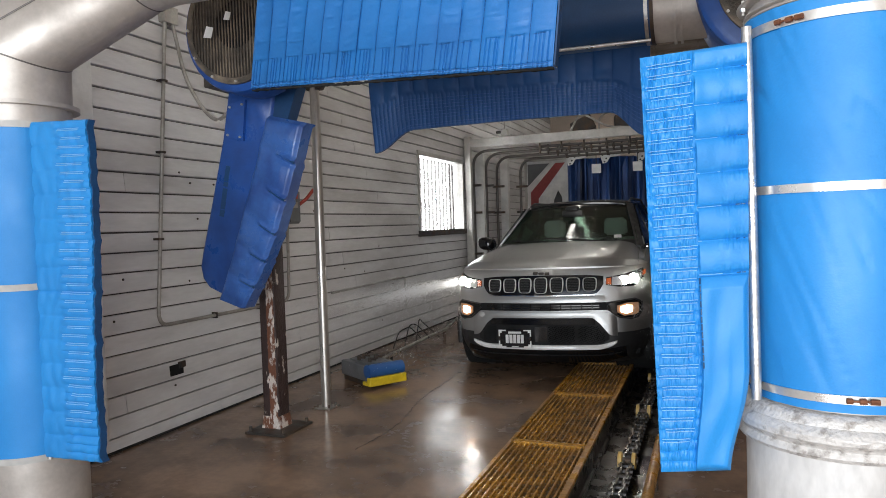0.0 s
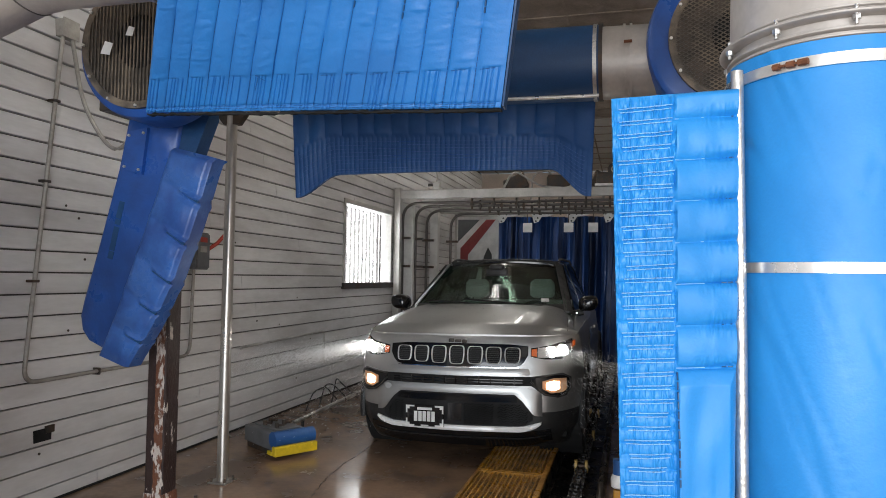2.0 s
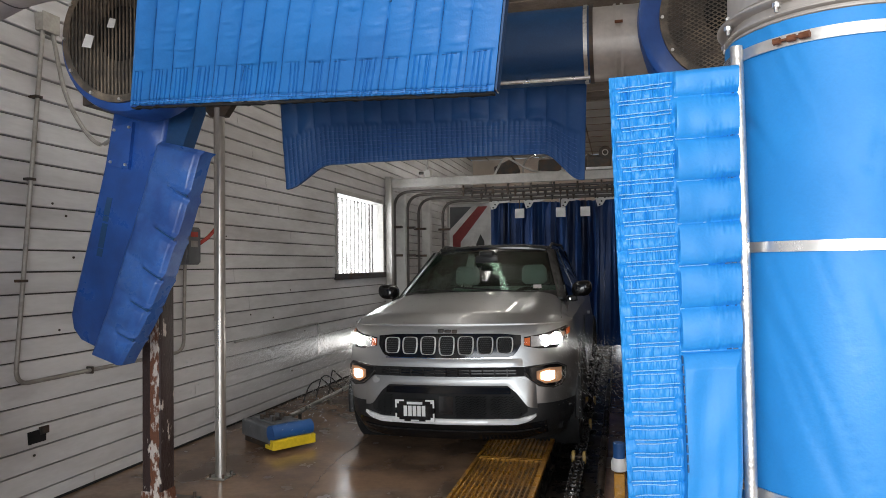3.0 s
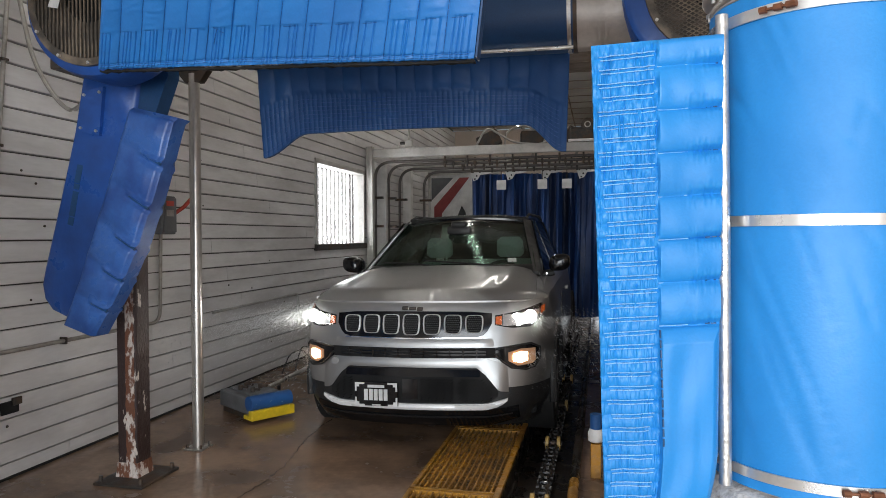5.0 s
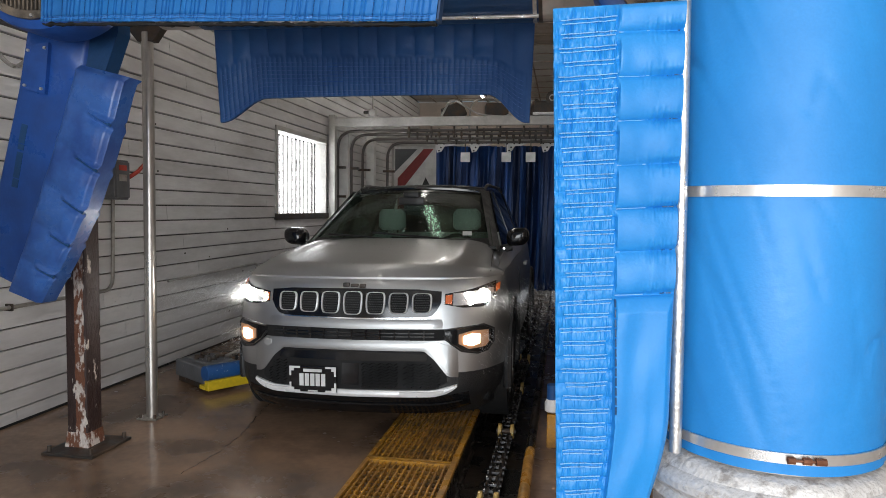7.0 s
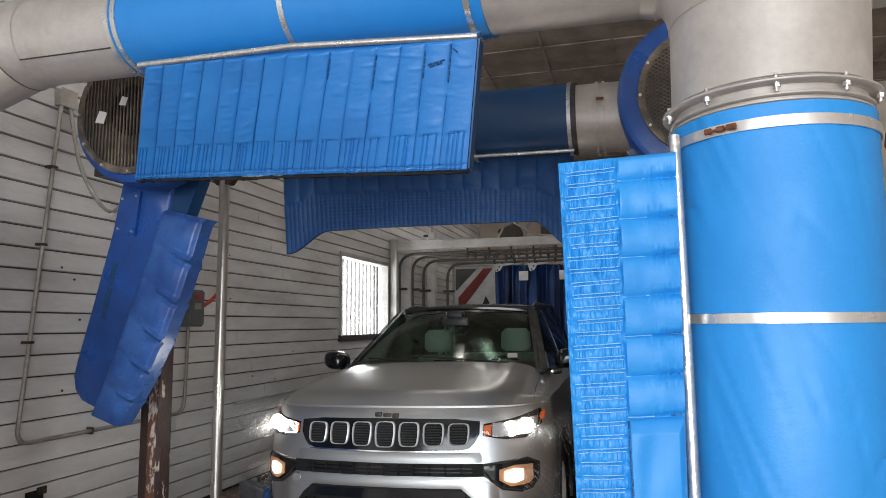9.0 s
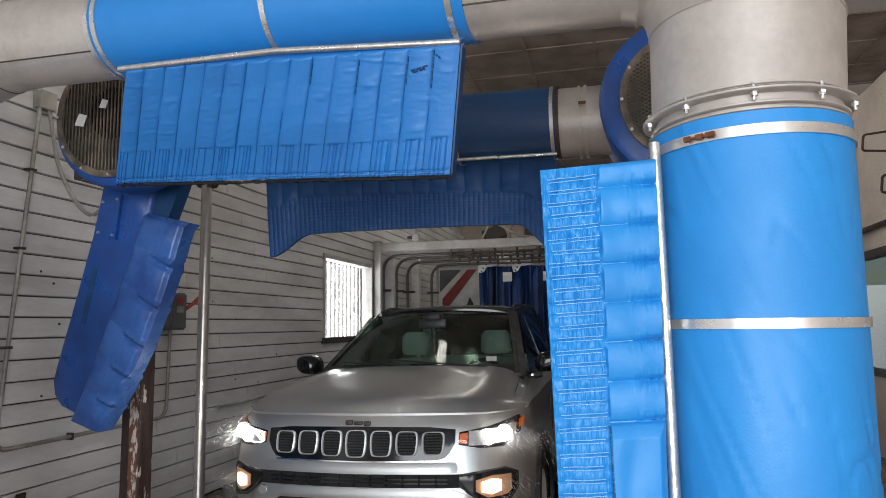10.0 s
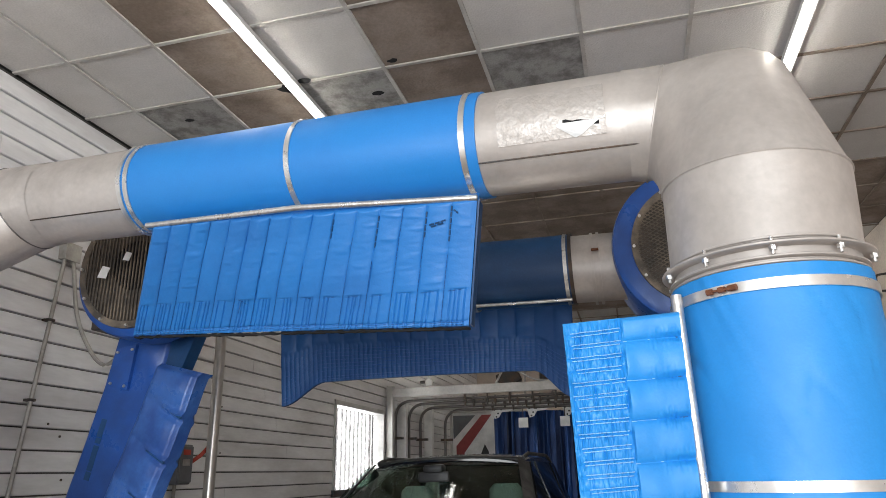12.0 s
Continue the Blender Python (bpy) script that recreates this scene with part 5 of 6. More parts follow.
# right wall fittings
for y, z in ((7.3, 3.15), (6.9, 2.75), (8.3, 3.2), (7.9, 2.7)):
    hk = thing("wall_bracket", (RIGHT, y, z), "black bent steel hook bracket on the wall", "bracket", "wall brackets")
    wpart("hook", tube(rounded([(RIGHT, y, z + 0.12), (RIGHT - 0.22, y, z + 0.10), (RIGHT - 0.24, y, z - 0.06), (RIGHT - 0.02, y, z - 0.08)], 0.03), 0.012, 8), M_darksteel, hk, smooth=True)
rl = thing("wall_rail", (RIGHT, 8, 2.45), "dark pipe running along the wall", "rail")
wpart("pipe", cyl((RIGHT - 0.05, 3, 2.42), (RIGHT - 0.05, 14, 2.42), 0.03, 10), M_darksteel, rl, smooth=True)

# ---- the car: x to its left side, y back from its nose, z up ----
car = thing("car", (-1.115, 6.24, 0), "wet silver compact suv with lit headlamps and a black roof", "car")


def half_width(z):
    return float(np.interp(z, (0.18, 0.3, 0.5, 0.7, 0.85, 0.95, 1.02, 1.1), (0.82, 0.87, 0.905, 0.91, 0.90, 0.875, 0.85, 0.82)))


def nose(z):
    return float(np.interp(z, (0.13, 0.20, 0.28, 0.36, 0.42, 0.55, 0.66, 0.72, 0.80, 0.90, 0.96, 1.0), (0.13, 0.06, 0.012, 0.012, 0.018, 0.034, 0.040, 0.052, 0.066, 0.09, 0.12, 0.20)))


def front(x, z):
    """How far back the nose lies at x and z."""
    q = min(1.0, abs(x) / half_width(z))
    return nose(z) + 0.11 * q * q + 0.34 * q ** 9


def plan(z, n_front=18, n_side=52, y_end=4.25):
    w = half_width(z)
    pts = []
    for i in range(n_front + 1):
        x = w * math.sin(math.pi / 2 * i / n_front)
        pts.append((x, front(x, z)))
    y0 = pts[-1][1]
    for k in range(1, n_side + 1):
        y = y0 + (y_end - y0) * k / n_side
        bul = 0.012 * math.sin(math.pi * min(1, max(0, (y - 0.4) / 3.6)))
        tail = 0.10 * smoothstep(3.4, 4.3, y)
        pts.append((w + bul - tail, y))
    pts.append((w * 0.6, y_end + 0.12))
    pts.append((0, y_end + 0.15))
    return pts


LEAN = Matrix.Translation((0, 0, 0.35)) @ pose(0, 0, 0, 0, -0.9, 0) @ Matrix.Translation((0, 0, -0.35))


def car_part(name, bm, material, label="", smooth=True, parent=None):
    """A part of the body, which leans a little on its springs."""
    turned(bm, LEAN)
    return part(name, bm, material, parent or car, label, smooth)


WHEELS = ((0.86, 0.345), (3.50, 0.345))
levels = [0.15, 0.20, 0.26, 0.30, 0.34, 0.38, 0.42, 0.48, 0.54, 0.60, 0.66, 0.70, 0.74, 0.78, 0.82, 0.86, 0.90, 0.94, 0.965]
body = bmesh.new()
clad = bmesh.new()
for s in (1, -1):
    rows = [[(s * x, y, z + (0.035 * smoothstep(0.8, 2.5, y) + 0.03 * smoothstep(0.35, 0.8, y) if z > 0.9 else 0)) for x, y in plan(z)] for z in levels]
    for (za, a), (zb, b) in zip(zip(levels, rows), zip(levels[1:], rows[1:])):
        tgt = clad if zb <= 0.425 else body
        va, vb = [tgt.verts.new(p) for p in a], [tgt.verts.new(p) for p in b]
        for i in range(len(a) - 1):
            ym, zm = (a[i][1] + a[i + 1][1]) / 2, (za + zb) / 2
            if abs(a[i][0]) > 0.7 and any((ym - wy) ** 2 + (zm - wz) ** 2 < 0.40 ** 2 for wy, wz in WHEELS):
                continue
            tgt.faces.new((va[i], va[i + 1], vb[i + 1], vb[i]))
for b in (body, clad):
    bmesh.ops.remove_doubles(b, verts=b.verts, dist=0.001)
car_part("body", body, M_silver, "wet metallic silver bodywork")
car_part("sill_cladding", clad, M_black, "black lower cladding")


def bonnet(u, v):
    """u across, v from the leading edge to the cowl."""
    s = 2 * u - 1
    w0, w1 = 0.868, 0.80
    w = w0 + (w1 - w0) * v
    x = s * w
    y0 = front(min(abs(x), 0.872), 0.965)
    y = y0 + (1.22 - 0.10 * (1 - s * s) - y0) * v
    z = 0.968 + 0.120 * (1 - (1 - v) ** 1.5) * (1 - 0.16 * s ** 4) + 0.022 * (1 - s * s) * v
    z += 0.065 * smoothstep(-0.03, 0.10, v) * (1 - abs(s) ** 6)
    z += 0.012 * smoothstep(0.62, 0.68, abs(s)) * (1 - smoothstep(0.80, 0.95, abs(s))) * smoothstep(0.05, 0.3, v)
    z -= 0.055 * smoothstep(0.86, 1.0, abs(s)) * smoothstep(0.05, 0.5, v) * 0.9
    return Vector((x, y, z))


car_part("bonnet", sheet(bonnet, 44, 26, (0, 0, -0.02)), M_silver, "silver bonnet beaded with water")
for s in (-1, 1):
    car_part("shut_line", tube([bonnet(0.5 + s * 0.462, v) + Vector((0, 0, 0.0015)) for v in (0.06, 0.3, 0.5, 0.7, 0.98)], 0.003, 6), M_black)
    car_part("washer_jet", box(s * 0.30 - 0.012, s * 0.30 + 0.012, 1.02, 1.05, 1.118, 1.138, 0.004), M_black)
# shoulders from the bonnet to the tail
for s in (-1, 1):
    rows = []
    for k in range(30):
        y = 0.50 + (4.2 - 0.50) * k / 29
        w = 0.868 - 0.10 * smoothstep(3.4, 4.2, y)
        zt = float(np.interp(y, (0.5, 0.8, 1.2, 1.5, 3.6), (0.975, 1.0, 1.05, 1.085, 1.125)))
        zb = 0.97 + 0.35 * (zt - 0.97)
        wt = float(np.interp(y, (0.5, 1.2), (0.83, 0.80))) - 0.13 * smoothstep(3.4, 4.2, y)
        rows.append([Vector((s * w, y, 0.965)), Vector((s * (w + 0.004), y, zb)), Vector((s * (wt + 0.02), y, zt - 0.012)), Vector((s * wt, y, zt)), Vector((s * (wt - 0.10), y, zt - 0.03))])
    car_part("shoulder", loft(rows, False, False), M_silver)

# cabin


def screen(u, v):
    s = 2 * u - 1
    w = 0.735 + (0.555 - 0.735) * v
    y = 1.12 + 0.10 * s * s + 0.91 * v + 0.02 * math.sin(v * 3.1)
    z = 1.10 + 0.455 * v + 0.03 * math.sin(v * math.pi) + 0.022 * (1 - s * s) * v
    return Vector((s * w, y, z))


ws = car_part("windscreen", sheet(screen, 20, 12, (0, 0.005, 0)), M_windscreen, "rain-streaked windscreen")
ws.visible_shadow = False
car_part("cowl_band", sheet(lambda u, v: screen(0.01 + 0.98 * u, 0.02 + 0.10 * v) + Vector((0, -0.006, 0.004)), 24, 3, (0, 0.012, 0)), M_black, "black cowl at the foot of the windscreen")
for x0, x1, v1 in ((0.80, 0.34, 0.185), (0.46, 0.08, 0.16)):
    car_part("wiper", tube([screen(x0, 0.09) + Vector((0, -0.02, 0.01)), screen(x0 * 0.6 + x1 * 0.4, 0.125) + Vector((0, -0.022, 0.014)), screen(x1, v1) + Vector((0, -0.014, 0.008))], 0.008, 6), M_black, "black windscreen wiper")
car_part("sticker", sheet(lambda u, v: screen(0.845 + 0.050 * u, 0.16 + 0.055 * v) + Vector((0, -0.004, 0.002)), 3, 2, (0, 0.002, 0)), M_white, "small white windscreen sticker", False)


def roof(u, v):
    s = 2 * u - 1
    w = 0.565 + 0.02 * math.sin(v * 3.1)
    return Vector((s * w, 2.01 + v * 1.90 + 0.06 * s * s * (1 - v), 1.575 - 0.02 * smoothstep(0.08, 0, v) + 0.045 * math.sin(math.pi * (0.12 + 0.8 * v)) - 0.035 * s ** 4 + 0.012 * (1 - s * s)))


car_part("roof", sheet(roof, 16, 16, (0, 0, -0.03)), M_black_gloss, "gloss black roof")
for s in (-1, 1):
    car_part("roof_rail", tube([(s * 0.562, 2.15, 1.575), (s * 0.566, 2.36, 1.612), (s * 0.575, 3.4, 1.615), (s * 0.57, 3.65, 1.58)], 0.014, 8), M_black, "black roof rail")
    car_part("pillar", loft([[Vector((s * (0.72 + d), y0 + e, 1.085)), Vector((s * (0.78), y0 + 0.12 + e, 1.085)), Vector((s * 0.605, 2.11 + e, 1.55)), Vector((s * (0.543 + d), 2.02 + e, 1.565))] for y0, d, e in ((1.17, 0, -0.012), (1.17, 0, 0.03))]), M_black, "black windscreen pillar")
    gl = sheet(lambda u, v: Vector((s * (0.80 - 0.175 * v - 0.02 * smoothstep(0.7, 1, u)), 1.30 + 0.77 * v + u * (2.55 - 0.95 * v), 1.09 + 0.46 * v)), 12, 6, (-s * 0.005, 0, 0))
    g = car_part("side_window", gl, M_sideglass, "dark side glass")
    g.visible_shadow = False
    for y, lean in ((2.22, 0.03), (3.15, 0.05)):
        car_part("door_pillar", loft([[Vector((s * 0.803, y + d, 1.085)), Vector((s * 0.632, y + lean + d, 1.55)), Vector((s * 0.60, y + lean + d, 1.55)), Vector((s * 0.77, y + d, 1.085))] for d in (0, 0.09)]), M_black_gloss)
    car_part("window_trim", tube([(s * 0.806, 1.32, 1.092), (s * 0.80, 3.8, 1.13)], 0.009, 6), M_chrome)
    # mirrors
    m = loft([[Vector((s * (0.905 + 0.088 * k * math.copysign(abs(math.cos(a)) ** 0.7, math.cos(a))), 1.42 + y, 1.178 + 0.070 * k * math.copysign(abs(math.sin(a)) ** 0.75, math.sin(a)) + 0.012 * math.cos(a))) for a in (2 * math.pi * i / 28 for i in range(28))] for y, k in ((-0.085, 0.45), (-0.078, 0.68), (-0.06, 0.88), (-0.03, 0.98), (0.0, 1.0), (0.07, 1.0), (0.085, 0.92))])
    car_part("door_mirror", m, M_black_gloss, "black door mirror")
    car_part("mirror_stalk", tube([(s * 0.76, 1.42, 1.08), (s * 0.86, 1.42, 1.10)], 0.03, 8), M_black)
    car_part("arch_cladding", tube([(s * 0.905, wy + 0.415 * math.cos(a), wz + 0.415 * math.sin(a)) for wy, wz in WHEELS[:1] for a in [math.pi * (k / 14) for k in range(-1, 16)]], 0.028, 8), M_black, "black wheel arch trim")
    car_part("arch_cladding", tube([(s * 0.905, 3.5 + 0.415 * math.cos(a), 0.345 + 0.415 * math.sin(a)) for a in [math.pi * (k / 14) for k in range(-1, 16)]], 0.028, 8), M_black, "black wheel arch trim")
    car_part("wheel_well", cyl((s * 0.55, 0.86, 0.37), (s * 0.895, 0.86, 0.37), 0.405, 28, caps=False), M_void)
    car_part("door_line", tube([(s * 0.917, 1.45, 0.42), (s * 0.915, 1.42, 0.94)], 0.004, 6), M_black)
    car_part("door_handle", box(s * 0.92 - 0.015, s * 0.92 + 0.015, 2.15, 2.36, 0.90, 0.93, 0.008), M_silver)

car_part("tailgate", loft([[Vector((x, y, z)) for x, y, z in ((-w, 3.86, 1.58), (w, 3.86, 1.58), (w + 0.12, 4.2, 1.05), (w + 0.1, 4.3, 0.5), (-w - 0.1, 4.3, 0.5), (-w - 0.12, 4.2, 1.05))] for w in (0.56,)] + [[Vector((x, y + 0.05, z)) for x, y, z in ((-0.56, 3.86, 1.58), (0.56, 3.86, 1.58), (0.68, 4.2, 1.05), (0.66, 4.3, 0.5), (-0.66, 4.3, 0.5), (-0.68, 4.2, 1.05))]]), M_black, "dark tailgate and rear glass", False)
car_part("shade_band", sheet(lambda u, v: screen(0.02 + 0.96 * u, 0.90 + 0.10 * v) + Vector((0, -0.003, 0.002)), 20, 2, (0, 0.004, 0)), M_black_gloss, "black band along the top of the windscreen")
car_part("roof_edge", tube([screen(u / 12, 1.0) + Vector((0, 0.012, 0.008)) for u in range(13)], 0.02, 8), M_black)
# near-black blocks, shade under the car and behind its grilles put into colour
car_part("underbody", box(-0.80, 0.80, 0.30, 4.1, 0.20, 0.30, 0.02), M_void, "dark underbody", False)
car_part("engine_bay", box(-0.60, 0.60, 0.28, 1.1, 0.30, 0.93, 0.02), M_void, "near-black block for the shade behind the grilles", False)
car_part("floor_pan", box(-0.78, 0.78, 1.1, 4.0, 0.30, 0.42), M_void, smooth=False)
# interior
car_part("dashboard", loft([[Vector((x, y, z)) for y, z in ((1.15, 1.06), (1.45, 1.085), (1.62, 1.06), (1.66, 0.95), (1.6, 0.6), (1.15, 0.6))] for x in (-0.72, -0.3, 0.3, 0.72)]), M_dash, "dark dashboard")
car_part("display", box(-0.13, 0.13, 1.50, 1.52, 1.06, 1.17, 0.008), M_black_gloss)


def seat_shell(x):
    rows = []
    for z, w, d in ((0.62, 0.24, 0.11), (0.80, 0.25, 0.12), (1.0, 0.25, 0.11), (1.12, 0.22, 0.09), (1.17, 0.15, 0.07)):
        yc = 2.30 + (z - 0.6) * 0.30
        rows.append([Vector((x + w * math.copysign(abs(math.cos(a)) ** 0.6, math.cos(a)), yc + d * math.copysign(abs(math.sin(a)) ** 0.7, math.sin(a)), z)) for a in (2 * math.pi * i / 20 for i in range(20))])
    return loft(rows)


for s in (-1, 1):
    st = car_part("seat", seat_shell(s * 0.36), M_seat, "pale grey leather seat")
    hr = [[Vector((s * 0.36 + w * math.copysign(abs(math.cos(a)) ** 0.5, math.cos(a)), 2.48 + 0.055 * math.sin(a), z)) for a in (2 * math.pi * i / 20 for i in range(20))] for z, w in ((1.20, 0.10), (1.23, 0.135), (1.36, 0.13), (1.40, 0.09))]
    car_part("headrest", loft(hr), M_seat, parent=st)
    for k in (-1, 1):
        car_part("headrest_post", cyl((s * 0.36 + k * 0.05, 2.47, 1.14), (s * 0.36 + k * 0.05, 2.47, 1.22), 0.008, 8), M_chrome, parent=st)
    car_part("cushion", box(s * 0.36 - 0.25, s * 0.36 + 0.25, 1.85, 2.35, 0.52, 0.68, 0.06), M_seat)
car_part("rear_bench", loft([[Vector((x, 3.2 + dy, z)) for dy, z in ((0, 0.6), (0.18, 1.15), (0.30, 1.15), (0.2, 0.6))] for x in (-0.6, 0, 0.6)]), M_seat, "pale rear bench")
wheel = [Vector((0.37 + 0.185 * math.cos(a), 1.76 + 0.06 * math.sin(a), 1.00 + 0.175 * math.sin(a))) for a in (2 * math.pi * i / 32 for i in range(33))]
sw_ = car_part("steering_wheel", tube(wheel, 0.016, 8), M_black, "black steering wheel")
car_part("spoke", box(0.20, 0.54, 1.75, 1.77, 0.98, 1.03, 0.01), M_black, parent=sw_)
car_part("mirror_glass", box(-0.11, 0.11, 1.70, 1.73, 1.43, 1.50, 0.015), M_black, "interior mirror")
car_part("camera_pod", box(-0.07, 0.07, 1.68, 1.80, 1.49, 1.545, 0.02), M_black, "black sensor pod behind the screen")
car_part("cowl", sheet(lambda u, v: Vector(((2 * u - 1) * 0.76, 1.06 + 0.14 * v + 0.09 * (2 * u - 1) ** 2, 1.118 - 0.025 * v)), 16, 3, (0, 0, -0.02)), M_black, "black cowl panel")


def strip(x0, x1, top, low, off, back=0.05, n=16, m=3, bulge=0.0, lean=0.0, fade=0.0):
    """A piece laid on the nose between two edges given as functions of x, standing off by off and reaching back;
    fade: the share of its length over which each end sinks into the nose."""
    def f(u, v):
        x = x0 + (x1 - x0) * u
        e = smoothstep(0, fade, min(u, 1 - u)) if fade else 1.0
        z = low(x) + (top(x) - low(x)) * v
        return Vector((x, front(x, z) - e * (off + bulge * (1 - (2 * v - 1) ** 2) + lean * (1 - v)) + 0.008 * (1 - e), z))
    return sheet(f, n, m, (0, back, 0))


def lin(*pts):
    xs, zs = zip(*pts)
    return lambda x: float(np.interp(abs(x), xs, zs))


# upper grille: black band with seven framed openings
gt, gb = lin((0, 0.912), (0.40, 0.909), (0.535, 0.897)), lin((0, 0.736), (0.42, 0.740), (0.495, 0.76), (0.535, 0.83))
grille = car_part("grille", strip(-0.535, 0.535, gt, gb, 0.004, 0.03, 40, 6), M_black_gloss, "gloss black grille with seven framed openings")
for k in range(7):
    xc = (k - 3) * 0.1405
    w0, w1 = 0.060, 0.054
    za, zb = 0.896 - 0.003 * abs(k - 3), 0.757 + 0.005 * abs(k - 3)
    loop = []
    for a in range(28):
        t = 2 * math.pi * a / 28
        c, s = math.copysign(abs(math.cos(t)) ** 0.35, math.cos(t)), math.copysign(abs(math.sin(t)) ** 0.45, math.sin(t))
        loop.append((xc + c * (w0 if s > 0 else w0 + (w0 - w1) * s), (za + zb) / 2 + s * (za - zb) / 2))
    rim = [[Vector((xc + (x - xc) * kx, front(x, z) - oo, (za + zb) / 2 + (z - (za + zb) / 2) * kz)) for x, z in loop] for kx, kz, oo in ((1.0, 1.0, 0.004), (0.98, 0.99, 0.016), (0.87, 0.945, 0.019), (0.84, 0.925, 0.006))]
    car_part("opening_frame", loft(rim, False), M_satin, "bright frame", True, grille)
    ins = bmesh.new()
    vs = [ins.verts.new((xc + (x - xc) * 0.86, front(x, z) - 0.006, (za + zb) / 2 + (z - (za + zb) / 2) * 0.94)) for x, z in loop]
    ins.faces.new(vs)
    car_part("opening", ins, M_void, "dark opening", False, grille)
    hc = bmesh.new()
    for r_ in range(8):
        for q in range(7):
            x, z = xc + (q - 3 + 0.5 * (r_ % 2)) * 0.0135, zb + 0.016 + r_ * 0.0140
            if abs(x - xc) < 0.042 and z < za - 0.008:
                box(x - 0.0045, x + 0.0045, front(x, z) - 0.011, front(x, z) - 0.005, z - 0.003, z + 0.003, bm=hc)
    car_part("honeycomb", hc, M_black, "dark honeycomb insert", False, grille)["kind"] = "stuff"
car_part("badge", merge(merge(box(-0.072, -0.03, front(0, .93) - 0.012, front(0, .93) + 0.02, 0.918, 0.944, 0.006), box(-0.024, 0.026, front(0, .93) - 0.012, front(0, .93) + 0.02, 0.918, 0.938, 0.006)), box(0.032, 0.072, front(0, .93) - 0.012, front(0, .93) + 0.02, 0.912, 0.938, 0.006)), M_darksteel, "plain dark metal badge")
car_part("bumper_fold", strip(-0.60, 0.60, lin((0, 0.730), (0.42, 0.733), (0.56, 0.735), (0.6, 0.72)), lin((0, 0.676), (0.56, 0.68), (0.6, 0.695)), 0.006, 0.05, 40, 5, 0.004, 0.003, 0.10), M_silver, "rounded fold under the grille")
car_part("fold_edge", strip(-0.47, 0.47, lin((0, 0.740), (0.47, 0.746)), lin((0, 0.733), (0.47, 0.739)), 0.014, 0.02, 24, 1), M_chrome, "thin bright line under the grille")
car_part("upper_intake", strip(-0.60, 0.60, lin((0, 0.673), (0.6, 0.677)), lin((0, 0.607), (0.52, 0.609), (0.6, 0.612)), 0.004, 0.02, 30, 3), M_void, "slim black intake")
for k in range(-5, 6):
    x = k * 0.088
    car_part("intake_vane", box(x - 0.005, x + 0.005, front(x, .64) - 0.010, front(x, .64) + 0.01, 0.612, 0.668), M_black_gloss, smooth=False)
for z in (0.632, 0.652):
    car_part("intake_louvre", strip(-0.50, 0.50, lambda x, z=z: z + 0.004, lambda x, z=z: z - 0.004, 0.009, 0.02, 24, 1), M_black_gloss)
car_part("bumper_bar", strip(-0.67, 0.67, lin((0, 0.604), (0.50, 0.606), (0.60, 0.575), (0.67, 0.53)), lin((0, 0.548), (0.44, 0.548), (0.50, 0.50), (0.58, 0.40), (0.67, 0.385)), 0.010, 0.05, 70, 6, 0.004, 0.004, 0.06), M_silver, "body-coloured bumper bar")
low_in = car_part("lower_intake", strip(-0.575, 0.575, lin((0, 0.545), (0.44, 0.545), (0.50, 0.50), (0.575, 0.40)), lin((0, 0.318), (0.50, 0.322), (0.575, 0.365)), 0.008, 0.02, 60, 4), M_void, "black lower intake")
car_part("intake_brow", strip(-0.46, 0.46, lin((0, 0.545), (0.46, 0.540)), lin((0, 0.488), (0.46, 0.492)), 0.006, 0.02, 24, 2, 0.0, 0.016), M_black_gloss, "black shelf along the top of the intake", True, low_in)
hc = bmesh.new()
for r_ in range(9):
    for q in range(-44, 45):
        x, z = (q + 0.5 * (r_ % 2)) * 0.0125, 0.338 + r_ * 0.0165
        if abs(x) < 0.535 - 0.9 * max(0, z - 0.42) and (0.06 < x < 0.30 or x > 0.33 or x < -0.40) and q % 2 == 0:
            turn = 0.006 * (1 if q % 4 else -1)
            y = front(x, z) - 0.010
            hc.faces.new([hc.verts.new(c) for c in ((x - 0.010, y, z - 0.004 - turn), (x + 0.010, y, z - 0.004 + turn), (x + 0.010, y - 0.008, z + 0.003 + turn), (x - 0.010, y - 0.008, z + 0.003 - turn))])
car_part("lower_mesh", hc, M_black_gloss, "black honeycomb mesh", False, low_in)["kind"] = "stuff"
car_part("radar_cover", strip(-0.055, 0.05, lambda x: 0.472, lambda x: 0.345, 0.014, 0.02, 8, 2), M_black_gloss, "smooth black sensor cover")
car_part("skid_strip", strip(-0.635, 0.635, lin((0, 0.313), (0.5, 0.318), (0.59, 0.340), (0.635, 0.352)), lin((0, 0.274), (0.5, 0.280), (0.59, 0.302), (0.635, 0.335)), 0.018, 0.06, 40, 4, 0.004, 0.007), M_satin, "satin silver lower strip")
for sx in (-1, 1):
    car_part("skid_insert", strip(min(sx * 0.30, sx * 0.56), max(sx * 0.30, sx * 0.56), lin((0, 0.309), (0.5, 0.312), (0.58, 0.324)), lin((0, 0.292), (0.5, 0.295), (0.58, 0.310)), 0.033, 0.01, 12, 2), M_white, "paler raised insert")
car_part("chin", strip(-0.70, 0.70, lin((0, 0.270), (0.5, 0.276), (0.7, 0.30)), lin((0, 0.145), (0.5, 0.148), (0.7, 0.20)), 0.004, 0.08, 30, 4, 0.01), M_black_gloss, "wet black chin spoiler")
